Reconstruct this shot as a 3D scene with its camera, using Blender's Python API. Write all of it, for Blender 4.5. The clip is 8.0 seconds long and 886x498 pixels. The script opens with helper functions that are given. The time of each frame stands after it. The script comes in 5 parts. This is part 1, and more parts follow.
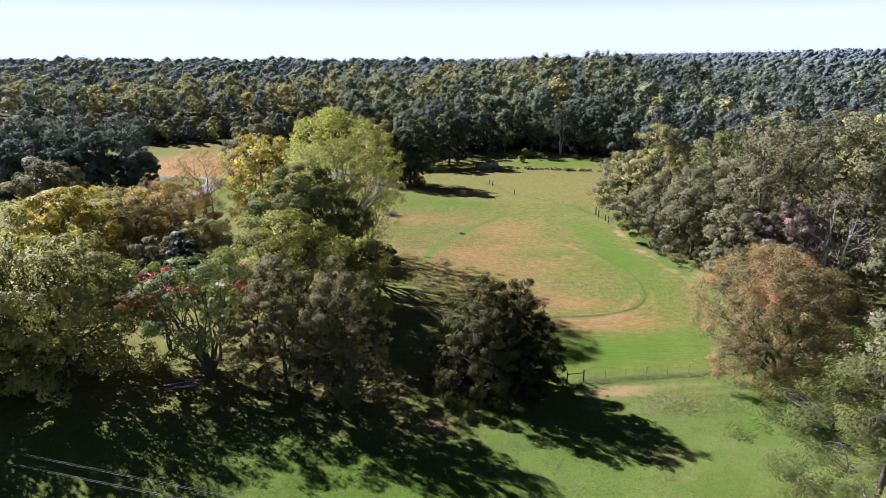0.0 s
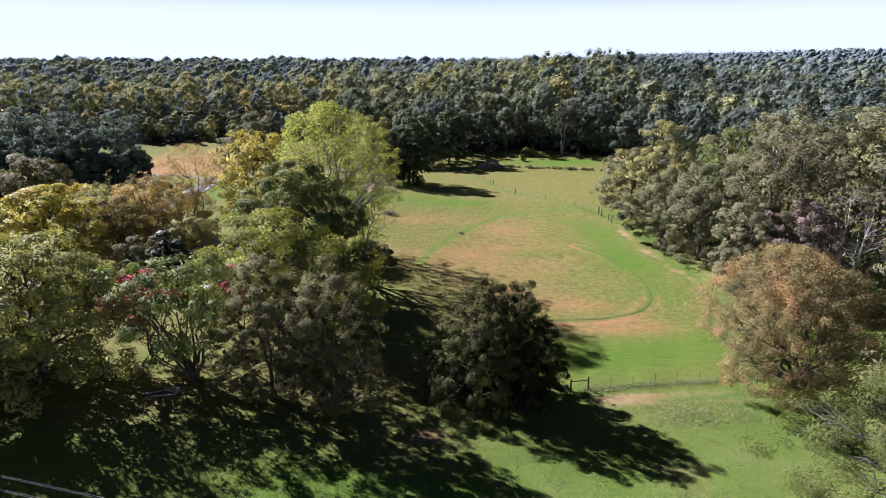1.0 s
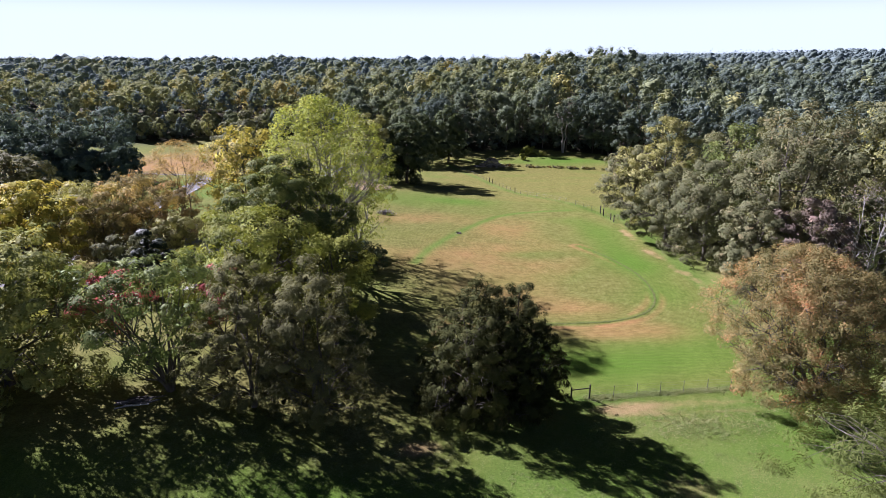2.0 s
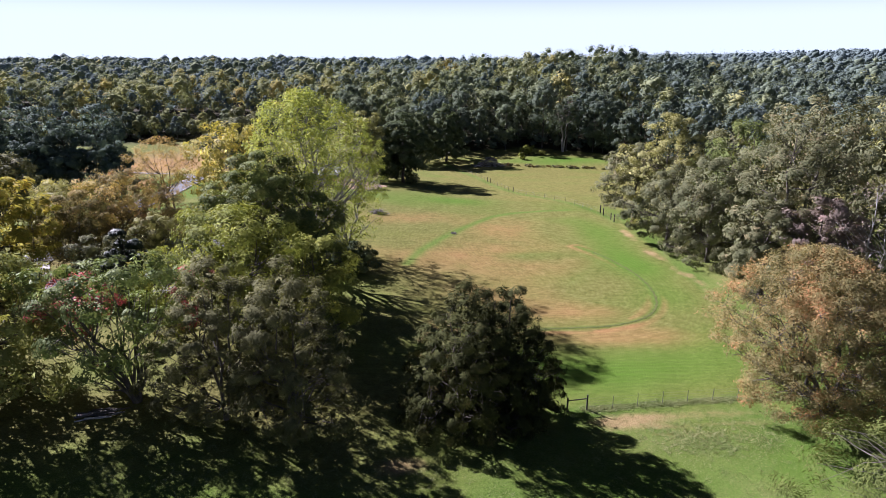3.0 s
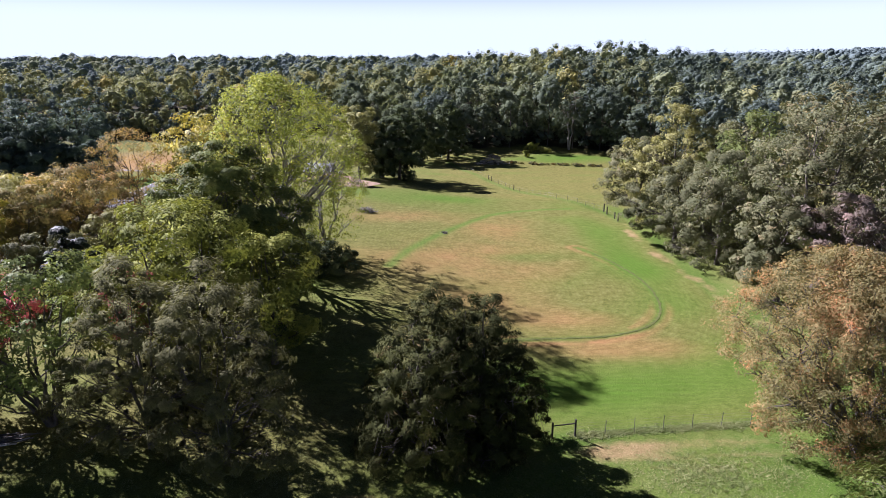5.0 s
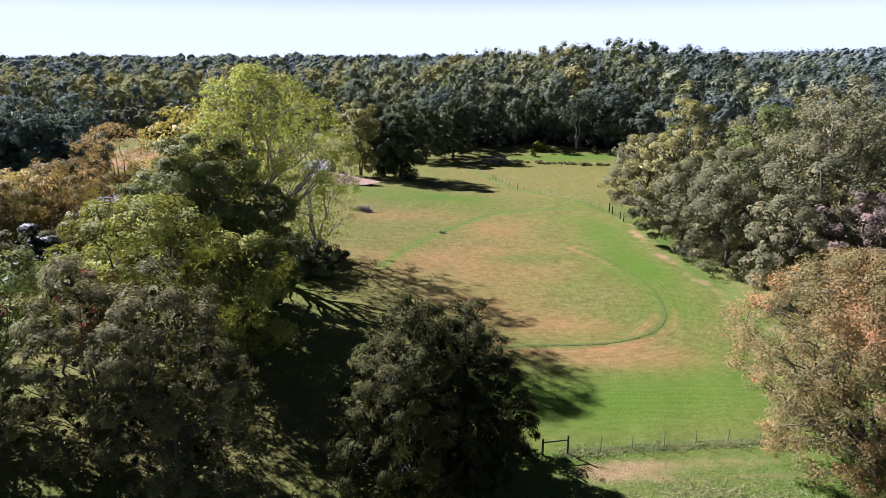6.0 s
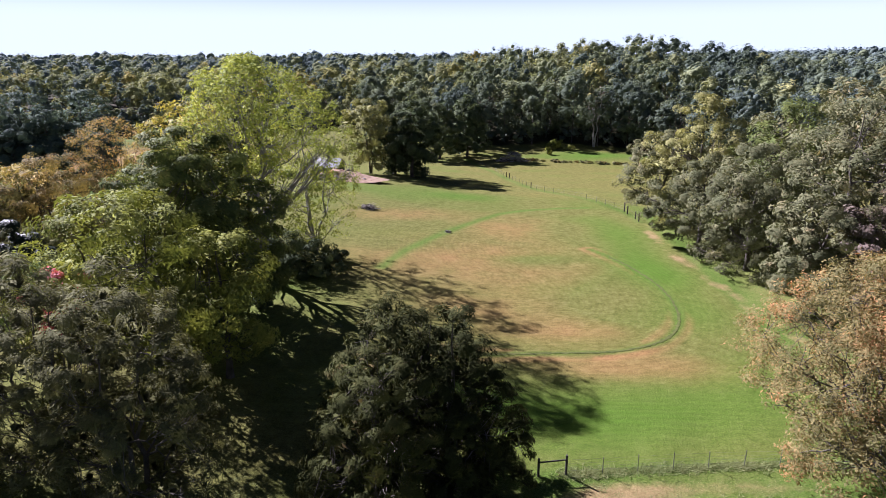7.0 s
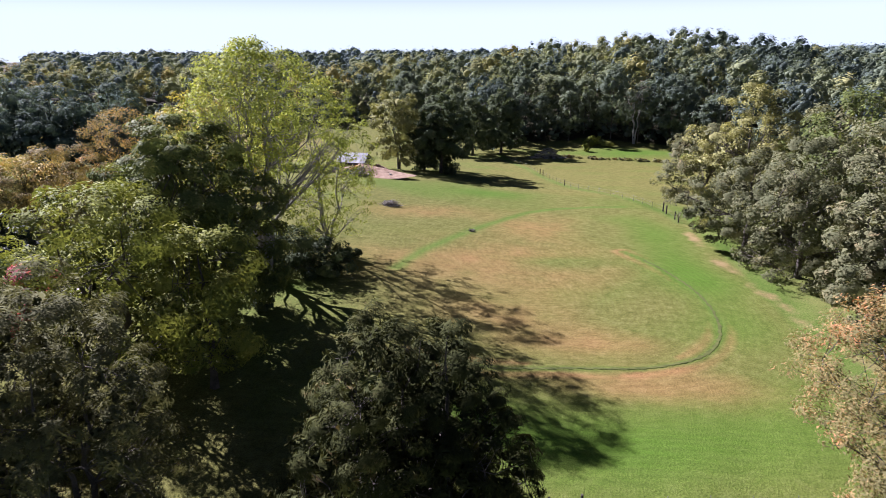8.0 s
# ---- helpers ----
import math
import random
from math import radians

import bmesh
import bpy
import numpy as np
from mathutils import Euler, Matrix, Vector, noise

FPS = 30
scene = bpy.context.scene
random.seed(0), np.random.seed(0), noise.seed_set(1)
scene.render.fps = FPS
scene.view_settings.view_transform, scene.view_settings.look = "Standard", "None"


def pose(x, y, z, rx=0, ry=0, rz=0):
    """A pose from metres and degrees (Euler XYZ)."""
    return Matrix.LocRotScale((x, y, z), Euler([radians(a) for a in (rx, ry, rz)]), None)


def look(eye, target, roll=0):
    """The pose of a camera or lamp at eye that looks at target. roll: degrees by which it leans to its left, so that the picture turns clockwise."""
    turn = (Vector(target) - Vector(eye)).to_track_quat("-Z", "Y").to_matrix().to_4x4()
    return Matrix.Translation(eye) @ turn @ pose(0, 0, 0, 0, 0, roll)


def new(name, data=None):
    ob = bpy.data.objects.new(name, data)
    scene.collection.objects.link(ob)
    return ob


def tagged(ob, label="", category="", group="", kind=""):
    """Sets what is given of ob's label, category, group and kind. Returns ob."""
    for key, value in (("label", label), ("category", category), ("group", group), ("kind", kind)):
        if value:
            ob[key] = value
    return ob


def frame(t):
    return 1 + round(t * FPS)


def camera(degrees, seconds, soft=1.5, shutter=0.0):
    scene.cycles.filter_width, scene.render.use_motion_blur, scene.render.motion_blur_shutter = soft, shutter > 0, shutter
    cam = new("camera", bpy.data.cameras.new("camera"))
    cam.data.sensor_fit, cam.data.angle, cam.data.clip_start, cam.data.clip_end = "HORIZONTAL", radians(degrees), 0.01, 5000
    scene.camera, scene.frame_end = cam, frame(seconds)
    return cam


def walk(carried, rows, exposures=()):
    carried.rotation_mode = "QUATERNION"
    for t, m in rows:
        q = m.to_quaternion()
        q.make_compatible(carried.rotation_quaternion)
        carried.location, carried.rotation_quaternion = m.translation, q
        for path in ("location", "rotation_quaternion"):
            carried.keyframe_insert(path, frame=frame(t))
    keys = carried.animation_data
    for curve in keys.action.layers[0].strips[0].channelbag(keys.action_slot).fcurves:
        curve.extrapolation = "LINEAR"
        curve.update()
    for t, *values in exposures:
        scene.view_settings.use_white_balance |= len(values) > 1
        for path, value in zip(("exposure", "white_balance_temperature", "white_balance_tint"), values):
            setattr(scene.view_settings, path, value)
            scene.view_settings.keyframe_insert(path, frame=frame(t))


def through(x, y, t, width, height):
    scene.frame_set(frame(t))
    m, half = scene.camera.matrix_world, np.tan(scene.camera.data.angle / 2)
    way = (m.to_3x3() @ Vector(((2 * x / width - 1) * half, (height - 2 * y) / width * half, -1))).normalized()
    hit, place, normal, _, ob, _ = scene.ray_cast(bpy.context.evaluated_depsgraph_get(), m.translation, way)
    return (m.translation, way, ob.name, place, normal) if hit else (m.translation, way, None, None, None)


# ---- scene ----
cam = camera(70.7, 8.0, soft=0.6, shutter=0.3)
PATH = [
    (0, (0.395, -0.697, 36.874), (0.384, 1.215, 36.286), 0.0),
    (0.5, (0.603, 1.167, 36.286), (0.591, 3.079, 35.699), 0.0),
    (1, (0.846, 3.073, 35.704), (0.832, 4.984, 35.117), -0.0),
    (1.5, (1.226, 4.963, 35.096), (1.21, 6.875, 34.509), -0.0),
    (3, (3.021, 10.931, 33.263), (3.0, 12.844, 32.679), -0.0),
    (3.5, (3.866, 12.887, 32.713), (3.842, 14.8, 32.128), -0.1),
    (4, (4.776, 14.849, 32.078), (4.746, 16.761, 31.494), -0.1),
    (4.5, (5.696, 16.779, 31.512), (5.655, 18.692, 30.929), -0.1),
    (6, (8.739, 22.736, 29.826), (8.654, 24.647, 29.243), -0.1),
    (6.5, (9.738, 24.722, 29.275), (9.632, 26.632, 28.692), -0.1),
    (7, (10.757, 26.714, 28.723), (10.612, 28.621, 28.139), -0.2),
    (7.5, (11.728, 28.873, 28.117), (11.525, 30.775, 27.534), -0.3),
    (8, (12.731, 32.673, 27.319), (12.466, 34.565, 26.728), -0.4),
]
walk(cam, [(t, look(eye, target, roll)) for t, eye, target, roll in PATH], ((0.0, 1.7, 5700, 32), (8.0, 1.7, 5700, 32)))

WORLD_SUN = (-0.80, 0.60)        # where the sun stands, seen from above
SUN_HEIGHT = 34.0                # degrees above the horizon
azimuth = math.atan2(WORLD_SUN[0], WORLD_SUN[1])

world = bpy.data.worlds.new("sky_world")
scene.world = world
world.use_nodes = True
wn = world.node_tree
sky = wn.nodes.new("ShaderNodeTexSky")
sky.sky_type = "NISHITA"
sky.sun_disc = False
sky.sun_elevation = radians(SUN_HEIGHT)
sky.sun_rotation = azimuth
sky.air_density, sky.dust_density, sky.ozone_density = 0.35, 0.05, 2.0
background = wn.nodes["Background"]
# pale haze low over the whole horizon, thinning upwards
place = wn.nodes.new("ShaderNodeTexCoord")
apart = wn.nodes.new("ShaderNodeSeparateXYZ")
thin = wn.nodes.new("ShaderNodeMapRange")
thin.interpolation_type = "SMOOTHSTEP"
thin.inputs["From Min"].default_value, thin.inputs["From Max"].default_value = 0.05, 0.15
thin.inputs["To Min"].default_value, thin.inputs["To Max"].default_value = 0.95, 0.0
haze = wn.nodes.new("ShaderNodeMix")
haze.data_type = "RGBA"
haze.inputs[7].default_value = (14.4, 17.0, 17.8, 1)
wn.links.new(place.outputs["Generated"], apart.inputs[0])
wn.links.new(apart.outputs["Z"], thin.inputs["Value"])
wn.links.new(thin.outputs["Result"], haze.inputs[0])
wn.links.new(sky.outputs["Color"], haze.inputs[6])
wn.links.new(haze.outputs[2], background.inputs["Color"])
background.inputs["Strength"].default_value = 0.0195

sun_data = bpy.data.lights.new("sun", "SUN")
sun_data.energy, sun_data.angle, sun_data.color = 5.0, radians(0.53), (1.0, 0.97, 0.92)
sun = new("sun", sun_data)
up = math.tan(radians(SUN_HEIGHT)) * math.hypot(*WORLD_SUN)
sun.matrix_world = look((WORLD_SUN[0] * 100, WORLD_SUN[1] * 100, up * 100), (0, 0, 0))

# ---------------------------------------------------------------- materials


def material(name):
    m = bpy.data.materials.new(name)
    m.use_nodes = True
    m.node_tree.nodes.clear()
    return m, m.node_tree.nodes, m.node_tree.links


def ramp(nodes, stops, interpolation="LINEAR"):
    r = nodes.new("ShaderNodeValToRGB")
    r.color_ramp.interpolation = interpolation
    while len(r.color_ramp.elements) < len(stops):
        r.color_ramp.elements.new(0.5)
    for e, (at, c) in zip(r.color_ramp.elements, stops):
        e.position, e.color = at, (*c, 1)
    return r


def noise_node(nodes, links, scale, detail=3.0, rough=0.55, source="Object"):
    co = nodes.new("ShaderNodeTexCoord")
    n = nodes.new("ShaderNodeTexNoise")
    n.inputs["Scale"].default_value, n.inputs["Detail"].default_value, n.inputs["Roughness"].default_value = scale, detail, rough
    links.new(co.outputs[source], n.inputs["Vector"])
    return n


def mixed(nodes, links, a, b, factor, blend="MIX"):
    """A colour mix; a, b and factor are sockets or values."""
    m = nodes.new("ShaderNodeMix")
    m.data_type, m.blend_type = "RGBA", blend
    for socket, value in ((m.inputs[0], factor), (m.inputs[6], a), (m.inputs[7], b)):
        if isinstance(value, (int, float)):
            socket.default_value = value
        elif isinstance(value, tuple):
            socket.default_value = (*value, 1)
        else:
            links.new(value, socket)
    return m.outputs[2]


def maths(nodes, links, op, a, b=0.0, clamp=False):
    m = nodes.new("ShaderNodeMath")
    m.operation, m.use_clamp = op, clamp
    for socket, value in ((m.inputs[0], a), (m.inputs[1], b)):
        if isinstance(value, (int, float)):
            socket.default_value = value
        else:
            links.new(value, socket)
    return m.outputs[0]


def leaf_material(name, stops, through=0.35, gloss=0.13, patch=0.35, roughness=0.55, gain=1.75, mute=0.22):
    """Leaves: each one takes its own shade out of the stops, in drifts a few metres wide; light passes through them."""
    grey = lambda c: 0.3 * c[0] + 0.6 * c[1] + 0.1 * c[2]  # noqa: E731
    stops = [(at, tuple(1.1 * gain * ((1 - mute) * v + mute * grey(c)) for v in c)) for at, c in stops]
    m, nodes, links = material(name)
    out = nodes.new("ShaderNodeOutputMaterial")
    geo = nodes.new("ShaderNodeNewGeometry")
    drift = noise_node(nodes, links, patch, 2.0)
    info = nodes.new("ShaderNodeObjectInfo")
    v = maths(nodes, links, "MULTIPLY", geo.outputs["Random Per Island"], 0.4)
    w = maths(nodes, links, "MULTIPLY_ADD", drift.outputs["Fac"], 1.3)
    w.node.inputs[2].default_value = -0.31
    v = maths(nodes, links, "ADD", v, w)
    x = maths(nodes, links, "MULTIPLY_ADD", info.outputs["Random"], 0.26)
    x.node.inputs[2].default_value = -0.13
    v = maths(nodes, links, "ADD", v, x, True)
    r = ramp(nodes, stops)
    links.new(v, r.inputs["Fac"])
    p = nodes.new("ShaderNodeBsdfPrincipled")
    p.inputs["Roughness"].default_value = roughness
    p.inputs["Specular IOR Level"].default_value = gloss
    t = nodes.new("ShaderNodeBsdfTranslucent")
    lit = mixed(nodes, links, r.outputs["Color"], (1.0, 0.97, 0.6), 1.0, "MULTIPLY")
    bright = mixed(nodes, links, lit, (1.35, 1.35, 1.35), 1.0, "MULTIPLY")
    links.new(r.outputs["Color"], p.inputs["Base Color"])
    links.new(bright, t.inputs["Color"])
    s = nodes.new("ShaderNodeMixShader")
    s.inputs[0].default_value = through * 0.6
    links.new(p.outputs[0], s.inputs[1])
    links.new(t.outputs[0], s.inputs[2])
    links.new(s.outputs[0], out.inputs["Surface"])
    return m


def solid_material(name, a, b, scale=2.0, roughness=0.8, bump=0.3, fine=12.0, metal=0.0):
    """A rough surface between two colours, in blotches and in grain, with relief."""
    m, nodes, links = material(name)
    out = nodes.new("ShaderNodeOutputMaterial")
    p = nodes.new("ShaderNodeBsdfPrincipled")
    n1 = noise_node(nodes, links, scale, 4.0)
    n2 = noise_node(nodes, links, scale * fine, 3.0)
    v = maths(nodes, links, "MULTIPLY", n2.outputs["Fac"], 0.5)
    v = maths(nodes, links, "MULTIPLY_ADD", n1.outputs["Fac"], 0.9)
    v.node.inputs[2].default_value = -0.2
    v2 = maths(nodes, links, "MULTIPLY_ADD", n2.outputs["Fac"], 0.5)
    links.new(v, v2.node.inputs[2])
    r = ramp(nodes, [(0.25, a), (0.8, b)])
    links.new(v2, r.inputs["Fac"])
    links.new(r.outputs["Color"], p.inputs["Base Color"])
    p.inputs["Roughness"].default_value, p.inputs["Metallic"].default_value = roughness, metal
    p.inputs["Specular IOR Level"].default_value = 0.5 if roughness < 0.7 else 0.15
    bu = nodes.new("ShaderNodeBump")
    bu.inputs["Strength"].default_value, bu.inputs["Distance"].default_value = bump, 0.03
    links.new(n2.outputs["Fac"], bu.inputs["Height"])
    links.new(bu.outputs["Normal"], p.inputs["Normal"])
    links.new(p.outputs[0], out.inputs["Surface"])
    return m


BARK = solid_material("bark", (0.05, 0.042, 0.035), (0.16, 0.14, 0.12), 1.5, 0.9, 0.6)
PALE_BARK = solid_material("pale_bark", (0.15, 0.14, 0.13), (0.36, 0.34, 0.31), 1.0, 0.9, 0.5)
DEAD_WOOD = solid_material("dead_wood", (0.28, 0.255, 0.235), (0.52, 0.49, 0.46), 1.2, 0.9, 0.5)
POST_WOOD = solid_material("post_wood", (0.035, 0.030, 0.025), (0.10, 0.09, 0.08), 3.0, 0.85, 0.5)
STEEL = solid_material("fence_steel", (0.12, 0.12, 0.11), (0.25, 0.25, 0.24), 6.0, 0.5, 0.1, metal=0.8)
CABLE = solid_material("cable_metal", (0.12, 0.12, 0.125), (0.22, 0.22, 0.225), 1.0, 0.65, 0.05, metal=0.2)
GRAVEL = solid_material("gravel", (0.24, 0.225, 0.21), (0.46, 0.44, 0.42), 0.35, 0.95, 0.5, 30.0)
EARTH = solid_material("red_earth", (0.20, 0.12, 0.075), (0.48, 0.35, 0.25), 0.9, 0.95, 0.7, 14.0)

SUNNY = leaf_material("leaf_sunny", [(0.0, (0.09, 0.11, 0.022)), (0.45, (0.17, 0.185, 0.035)), (0.8, (0.25, 0.245, 0.05)), (1.0, (0.31, 0.275, 0.06))], 0.36, 0.05, 0.35, 0.65, 1.25, mute=0.16)
POPLAR = leaf_material("leaf_poplar", [(0.0, (0.09, 0.115, 0.025)), (0.5, (0.155, 0.185, 0.035)), (0.85, (0.22, 0.24, 0.045)), (1.0, (0.28, 0.265, 0.05))], 0.44, 0.04, 0.3, 0.7, gain=1.45, mute=0.02)
GREEN = leaf_material("leaf_green", [(0.0, (0.042, 0.056, 0.018)), (0.5, (0.075, 0.095, 0.028)), (0.85, (0.12, 0.135, 0.04)), (1.0, (0.17, 0.16, 0.05))], 0.3, 0.04, 0.35, 0.65, 1.3, mute=0.0)
FRESH = leaf_material("leaf_fresh", [(0.0, (0.072, 0.09, 0.018)), (0.5, (0.128, 0.142, 0.026)), (0.85, (0.185, 0.19, 0.036)), (1.0, (0.235, 0.215, 0.046))], 0.36, 0.04, 0.35, 0.65, 1.5, mute=0.04)
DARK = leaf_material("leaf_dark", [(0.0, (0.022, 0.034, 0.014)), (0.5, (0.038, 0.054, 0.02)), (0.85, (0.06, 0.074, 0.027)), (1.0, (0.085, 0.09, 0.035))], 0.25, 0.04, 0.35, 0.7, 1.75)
OAK = leaf_material("leaf_oak", [(0.0, (0.058, 0.066, 0.032)), (0.45, (0.098, 0.105, 0.052)), (0.8, (0.148, 0.144, 0.074)), (1.0, (0.21, 0.165, 0.085))], 0.3, 0.04, 0.3, 0.7, 1.18, mute=0.02)
CEDAR = leaf_material("leaf_cedar", [(0.0, (0.030, 0.036, 0.014)), (0.5, (0.055, 0.062, 0.022)), (0.85, (0.085, 0.09, 0.03)), (1.0, (0.15, 0.115, 0.05))], 0.22, 0.02, 0.6, 0.8, 0.85, mute=0.02)
JUNIPER = leaf_material("leaf_juniper", [(0.0, (0.043, 0.043, 0.019)), (0.5, (0.074, 0.074, 0.032)), (0.85, (0.108, 0.106, 0.044)), (1.0, (0.155, 0.13, 0.06))], 0.32, 0.03, 0.5, 0.75, 1.6, mute=0.05)
ORANGE = leaf_material("leaf_orange", [(0.0, (0.13, 0.115, 0.035)), (0.4, (0.215, 0.168, 0.05)), (0.75, (0.30, 0.20, 0.065)), (1.0, (0.35, 0.18, 0.075))], 0.42, 0.04, 0.35, 0.65, 1.35, mute=0.05)
YELLOW = leaf_material("leaf_yellow", [(0.0, (0.09, 0.105, 0.018)), (0.4, (0.16, 0.16, 0.022)), (0.75, (0.26, 0.225, 0.028)), (1.0, (0.34, 0.25, 0.035))], 0.42, 0.04, gain=1.4, mute=0.1)
RUSSET = leaf_material("leaf_russet", [(0.0, (0.092, 0.09, 0.04)), (0.46, (0.150, 0.132, 0.052)), (0.66, (0.212, 0.160, 0.062)), (0.82, (0.29, 0.162, 0.067)), (1.0, (0.42, 0.16, 0.068))], 0.4, 0.03, 0.3, 0.75, 1.12, mute=0.05)
# bluish dark leaf colour carries the shade and haze of a backlit row
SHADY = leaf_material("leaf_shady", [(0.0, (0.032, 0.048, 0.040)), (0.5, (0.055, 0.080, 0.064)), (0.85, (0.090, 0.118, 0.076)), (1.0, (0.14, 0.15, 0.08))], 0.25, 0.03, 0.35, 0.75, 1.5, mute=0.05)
RED = leaf_material("leaf_red", [(0.0, (0.10, 0.03, 0.03)), (0.5, (0.24, 0.05, 0.06)), (1.0, (0.34, 0.12, 0.10))], 0.4, 0.04, gain=1.5, mute=0.05)
MAPLE = leaf_material("leaf_maple", [(0.0, (0.05, 0.075, 0.022)), (0.5, (0.09, 0.12, 0.035)), (0.85, (0.14, 0.165, 0.05)), (1.0, (0.22, 0.14, 0.06))], 0.35, 0.03, gain=1.3, mute=0.05)
WILLOW = leaf_material("leaf_willow", [(0.0, (0.10, 0.108, 0.036)), (0.5, (0.165, 0.165, 0.052)), (1.0, (0.235, 0.22, 0.076))], 0.35, 0.05, 0.35, 0.65, 1.4, mute=0.1)
MAGNOLIA = leaf_material("leaf_magnolia", [(0.0, (0.012, 0.024, 0.012)), (0.6, (0.026, 0.044, 0.02)), (1.0, (0.05, 0.07, 0.03))], 0.08, 0.12, 0.6, 0.55, 0.9)
PINE = leaf_material("leaf_pine", [(0.0, (0.055, 0.075, 0.016)), (0.5, (0.10, 0.125, 0.024)), (1.0, (0.165, 0.165, 0.045))], 0.3, 0.03, gain=0.9, mute=0.1)
BLEACHED = leaf_material("leaf_bleached", [(0.0, (0.09, 0.07, 0.05)), (0.6, (0.15, 0.115, 0.085)), (1.0, (0.22, 0.13, 0.10))], 0.3, 0.08, 0.35, 0.6, 1.35)

# ---------------------------------------------------------------- the lie of the land


def smooth(a, b, v):
    w = np.clip((np.asarray(v, float) - a) / (b - a), 0, 1)
    return w * w * (3 - 2 * w)


ALONG = np.arange(-500.0, 5001.0, 2.0)
RISE = np.interp(ALONG, [-500, 60, 90, 110, 130, 150, 175, 195, 232, 255, 300, 340, 420, 560, 720, 1000, 1600, 5000],
                 [0.5, 0, 0, -0.4, -0.8, -1.7, -3, -5, -8, -9.3, -9, -5, -1, 3, 8.5, 6, 4, 6])
kernel = np.exp(-np.linspace(-2, 2, 13) ** 2)
RISE = np.convolve(np.pad(RISE, 6, mode="edge"), kernel / kernel.sum(), mode="valid")


def land(x, y):
    """The height of the ground."""
    x, y = np.asarray(x, float), np.asarray(y, float)
    z = np.interp(y, ALONG, RISE)
    z = z + 4.2 * smooth(22, -45, x) * (1 - smooth(190, 260, y)) * smooth(26, 52, y)
    z = z + 12.0 * np.exp(-(((x - 90) / 100) ** 2) - ((y - 395) / 70) ** 2)
    z = z + 34 * smooth(500, 1500, x) * smooth(900, 2400, y)
    return z


def ground_z(x, y):
    return float(land(x, y))


# ---------------------------------------------------------------- mesh helpers


def mesh_of(name, verts, faces, mats, smooth_faces=False, index=None, normals=None):
    """A mesh from arrays; faces is an (n, k) array or a list of such arrays; normals: one for each corner place, for leaves that shade as clumps."""
    groups = faces if isinstance(faces, list) else [faces]
    groups = [np.asarray(g, np.int32) for g in groups if len(g)]
    me = bpy.data.meshes.new(name)
    verts = np.asarray(verts, np.float32)
    me.vertices.add(len(verts))
    me.vertices.foreach_set("co", verts.ravel())
    sizes = np.concatenate([np.full(len(g), g.shape[1], np.int32) for g in groups])
    loops = np.concatenate([g.ravel() for g in groups])
    me.loops.add(len(loops))
    me.loops.foreach_set("vertex_index", loops)
    me.polygons.add(len(sizes))
    starts = np.concatenate([[0], np.cumsum(sizes)[:-1]]).astype(np.int32)
    me.polygons.foreach_set("loop_start", starts)
    for m in mats:
        me.materials.append(m)
    if index is not None:
        me.polygons.foreach_set("material_index", np.asarray(index, np.int32))
    if smooth_faces or normals is not None:
        me.polygons.foreach_set("use_smooth", np.ones(len(sizes), bool))
    me.update(calc_edges=True)
    if normals is not None:
        me.normals_split_custom_set_from_vertices(np.asarray(normals, np.float32))
    return me


def part(name, bm, mat, parent, label=""):
    """A bmesh or a mesh, linked as one object under its thing."""
    if isinstance(bm, bpy.types.Mesh):
        me = bm
    else:
        me = bpy.data.meshes.new(name)
        bm.to_mesh(me)
        bm.free()
        me.materials.append(mat)
    ob = new(name, me)
    ob.parent = parent
    if label:
        tagged(ob, label)
    return ob


def unit(v):
    return v / np.maximum(np.linalg.norm(v, axis=-1, keepdims=True), 1e-9)


def leaves_arrays(rng, centres, facing, size, longer=1.0, along=None, corners=4, broad=1.0):
    """A kite of four corners for each centre, turned about its facing; along: the way that its long axis points."""
    n = len(centres)
    facing = unit(facing)
    if along is None:
        along = rng.normal(size=(n, 3))
    u = unit(along - (along * facing).sum(1, keepdims=True) * facing)
    v = np.cross(u, facing)
    s = (size * rng.uniform(0.6, 1.4, n))[:, None]
    w = s * broad * rng.uniform(0.55, 1.0, n)[:, None]
    bend = facing * s * rng.uniform(-0.3, 0.3, n)[:, None]
    verts = np.empty((n, 4, 3))
    verts[:, 0] = centres - u * s * 0.5 * longer
    verts[:, 1] = centres + v * w * 0.5 + bend + u * s * rng.uniform(-0.2, 0.2, n)[:, None]
    verts[:, 2] = centres + u * s * 0.5 * longer
    verts[:, 3] = centres - v * w * 0.5 + bend
    return verts[:, :corners].reshape(-1, 3), np.arange(corners * n).reshape(n, corners)


def tubes(lines, sides=5):
    """Tapered tubes along lines of (points, radii)."""
    verts, faces, base = [], [], 0
    ring = np.arange(sides)
    a = 2 * np.pi * ring / sides
    for pts, radii in lines:
        pts, radii = np.asarray(pts, float), np.asarray(radii, float)
        d = unit(np.gradient(pts, axis=0))
        ref = np.where(np.abs(d[:, 2:3]) > 0.9, [[1.0, 0, 0]], [[0, 0, 1.0]])
        u = unit(np.cross(d, ref))
        v = np.cross(d, u)
        p = pts[:, None] + radii[:, None, None] * (np.cos(a)[None, :, None] * u[:, None] + np.sin(a)[None, :, None] * v[:, None])
        verts.append(p.reshape(-1, 3))
        for k in range(len(pts) - 1):
            lo = base + k * sides
            faces.append(np.stack([lo + ring, lo + (ring + 1) % sides, lo + sides + (ring + 1) % sides, lo + sides + ring], 1))
        base += len(pts) * sides
    return np.concatenate(verts), np.concatenate(faces)


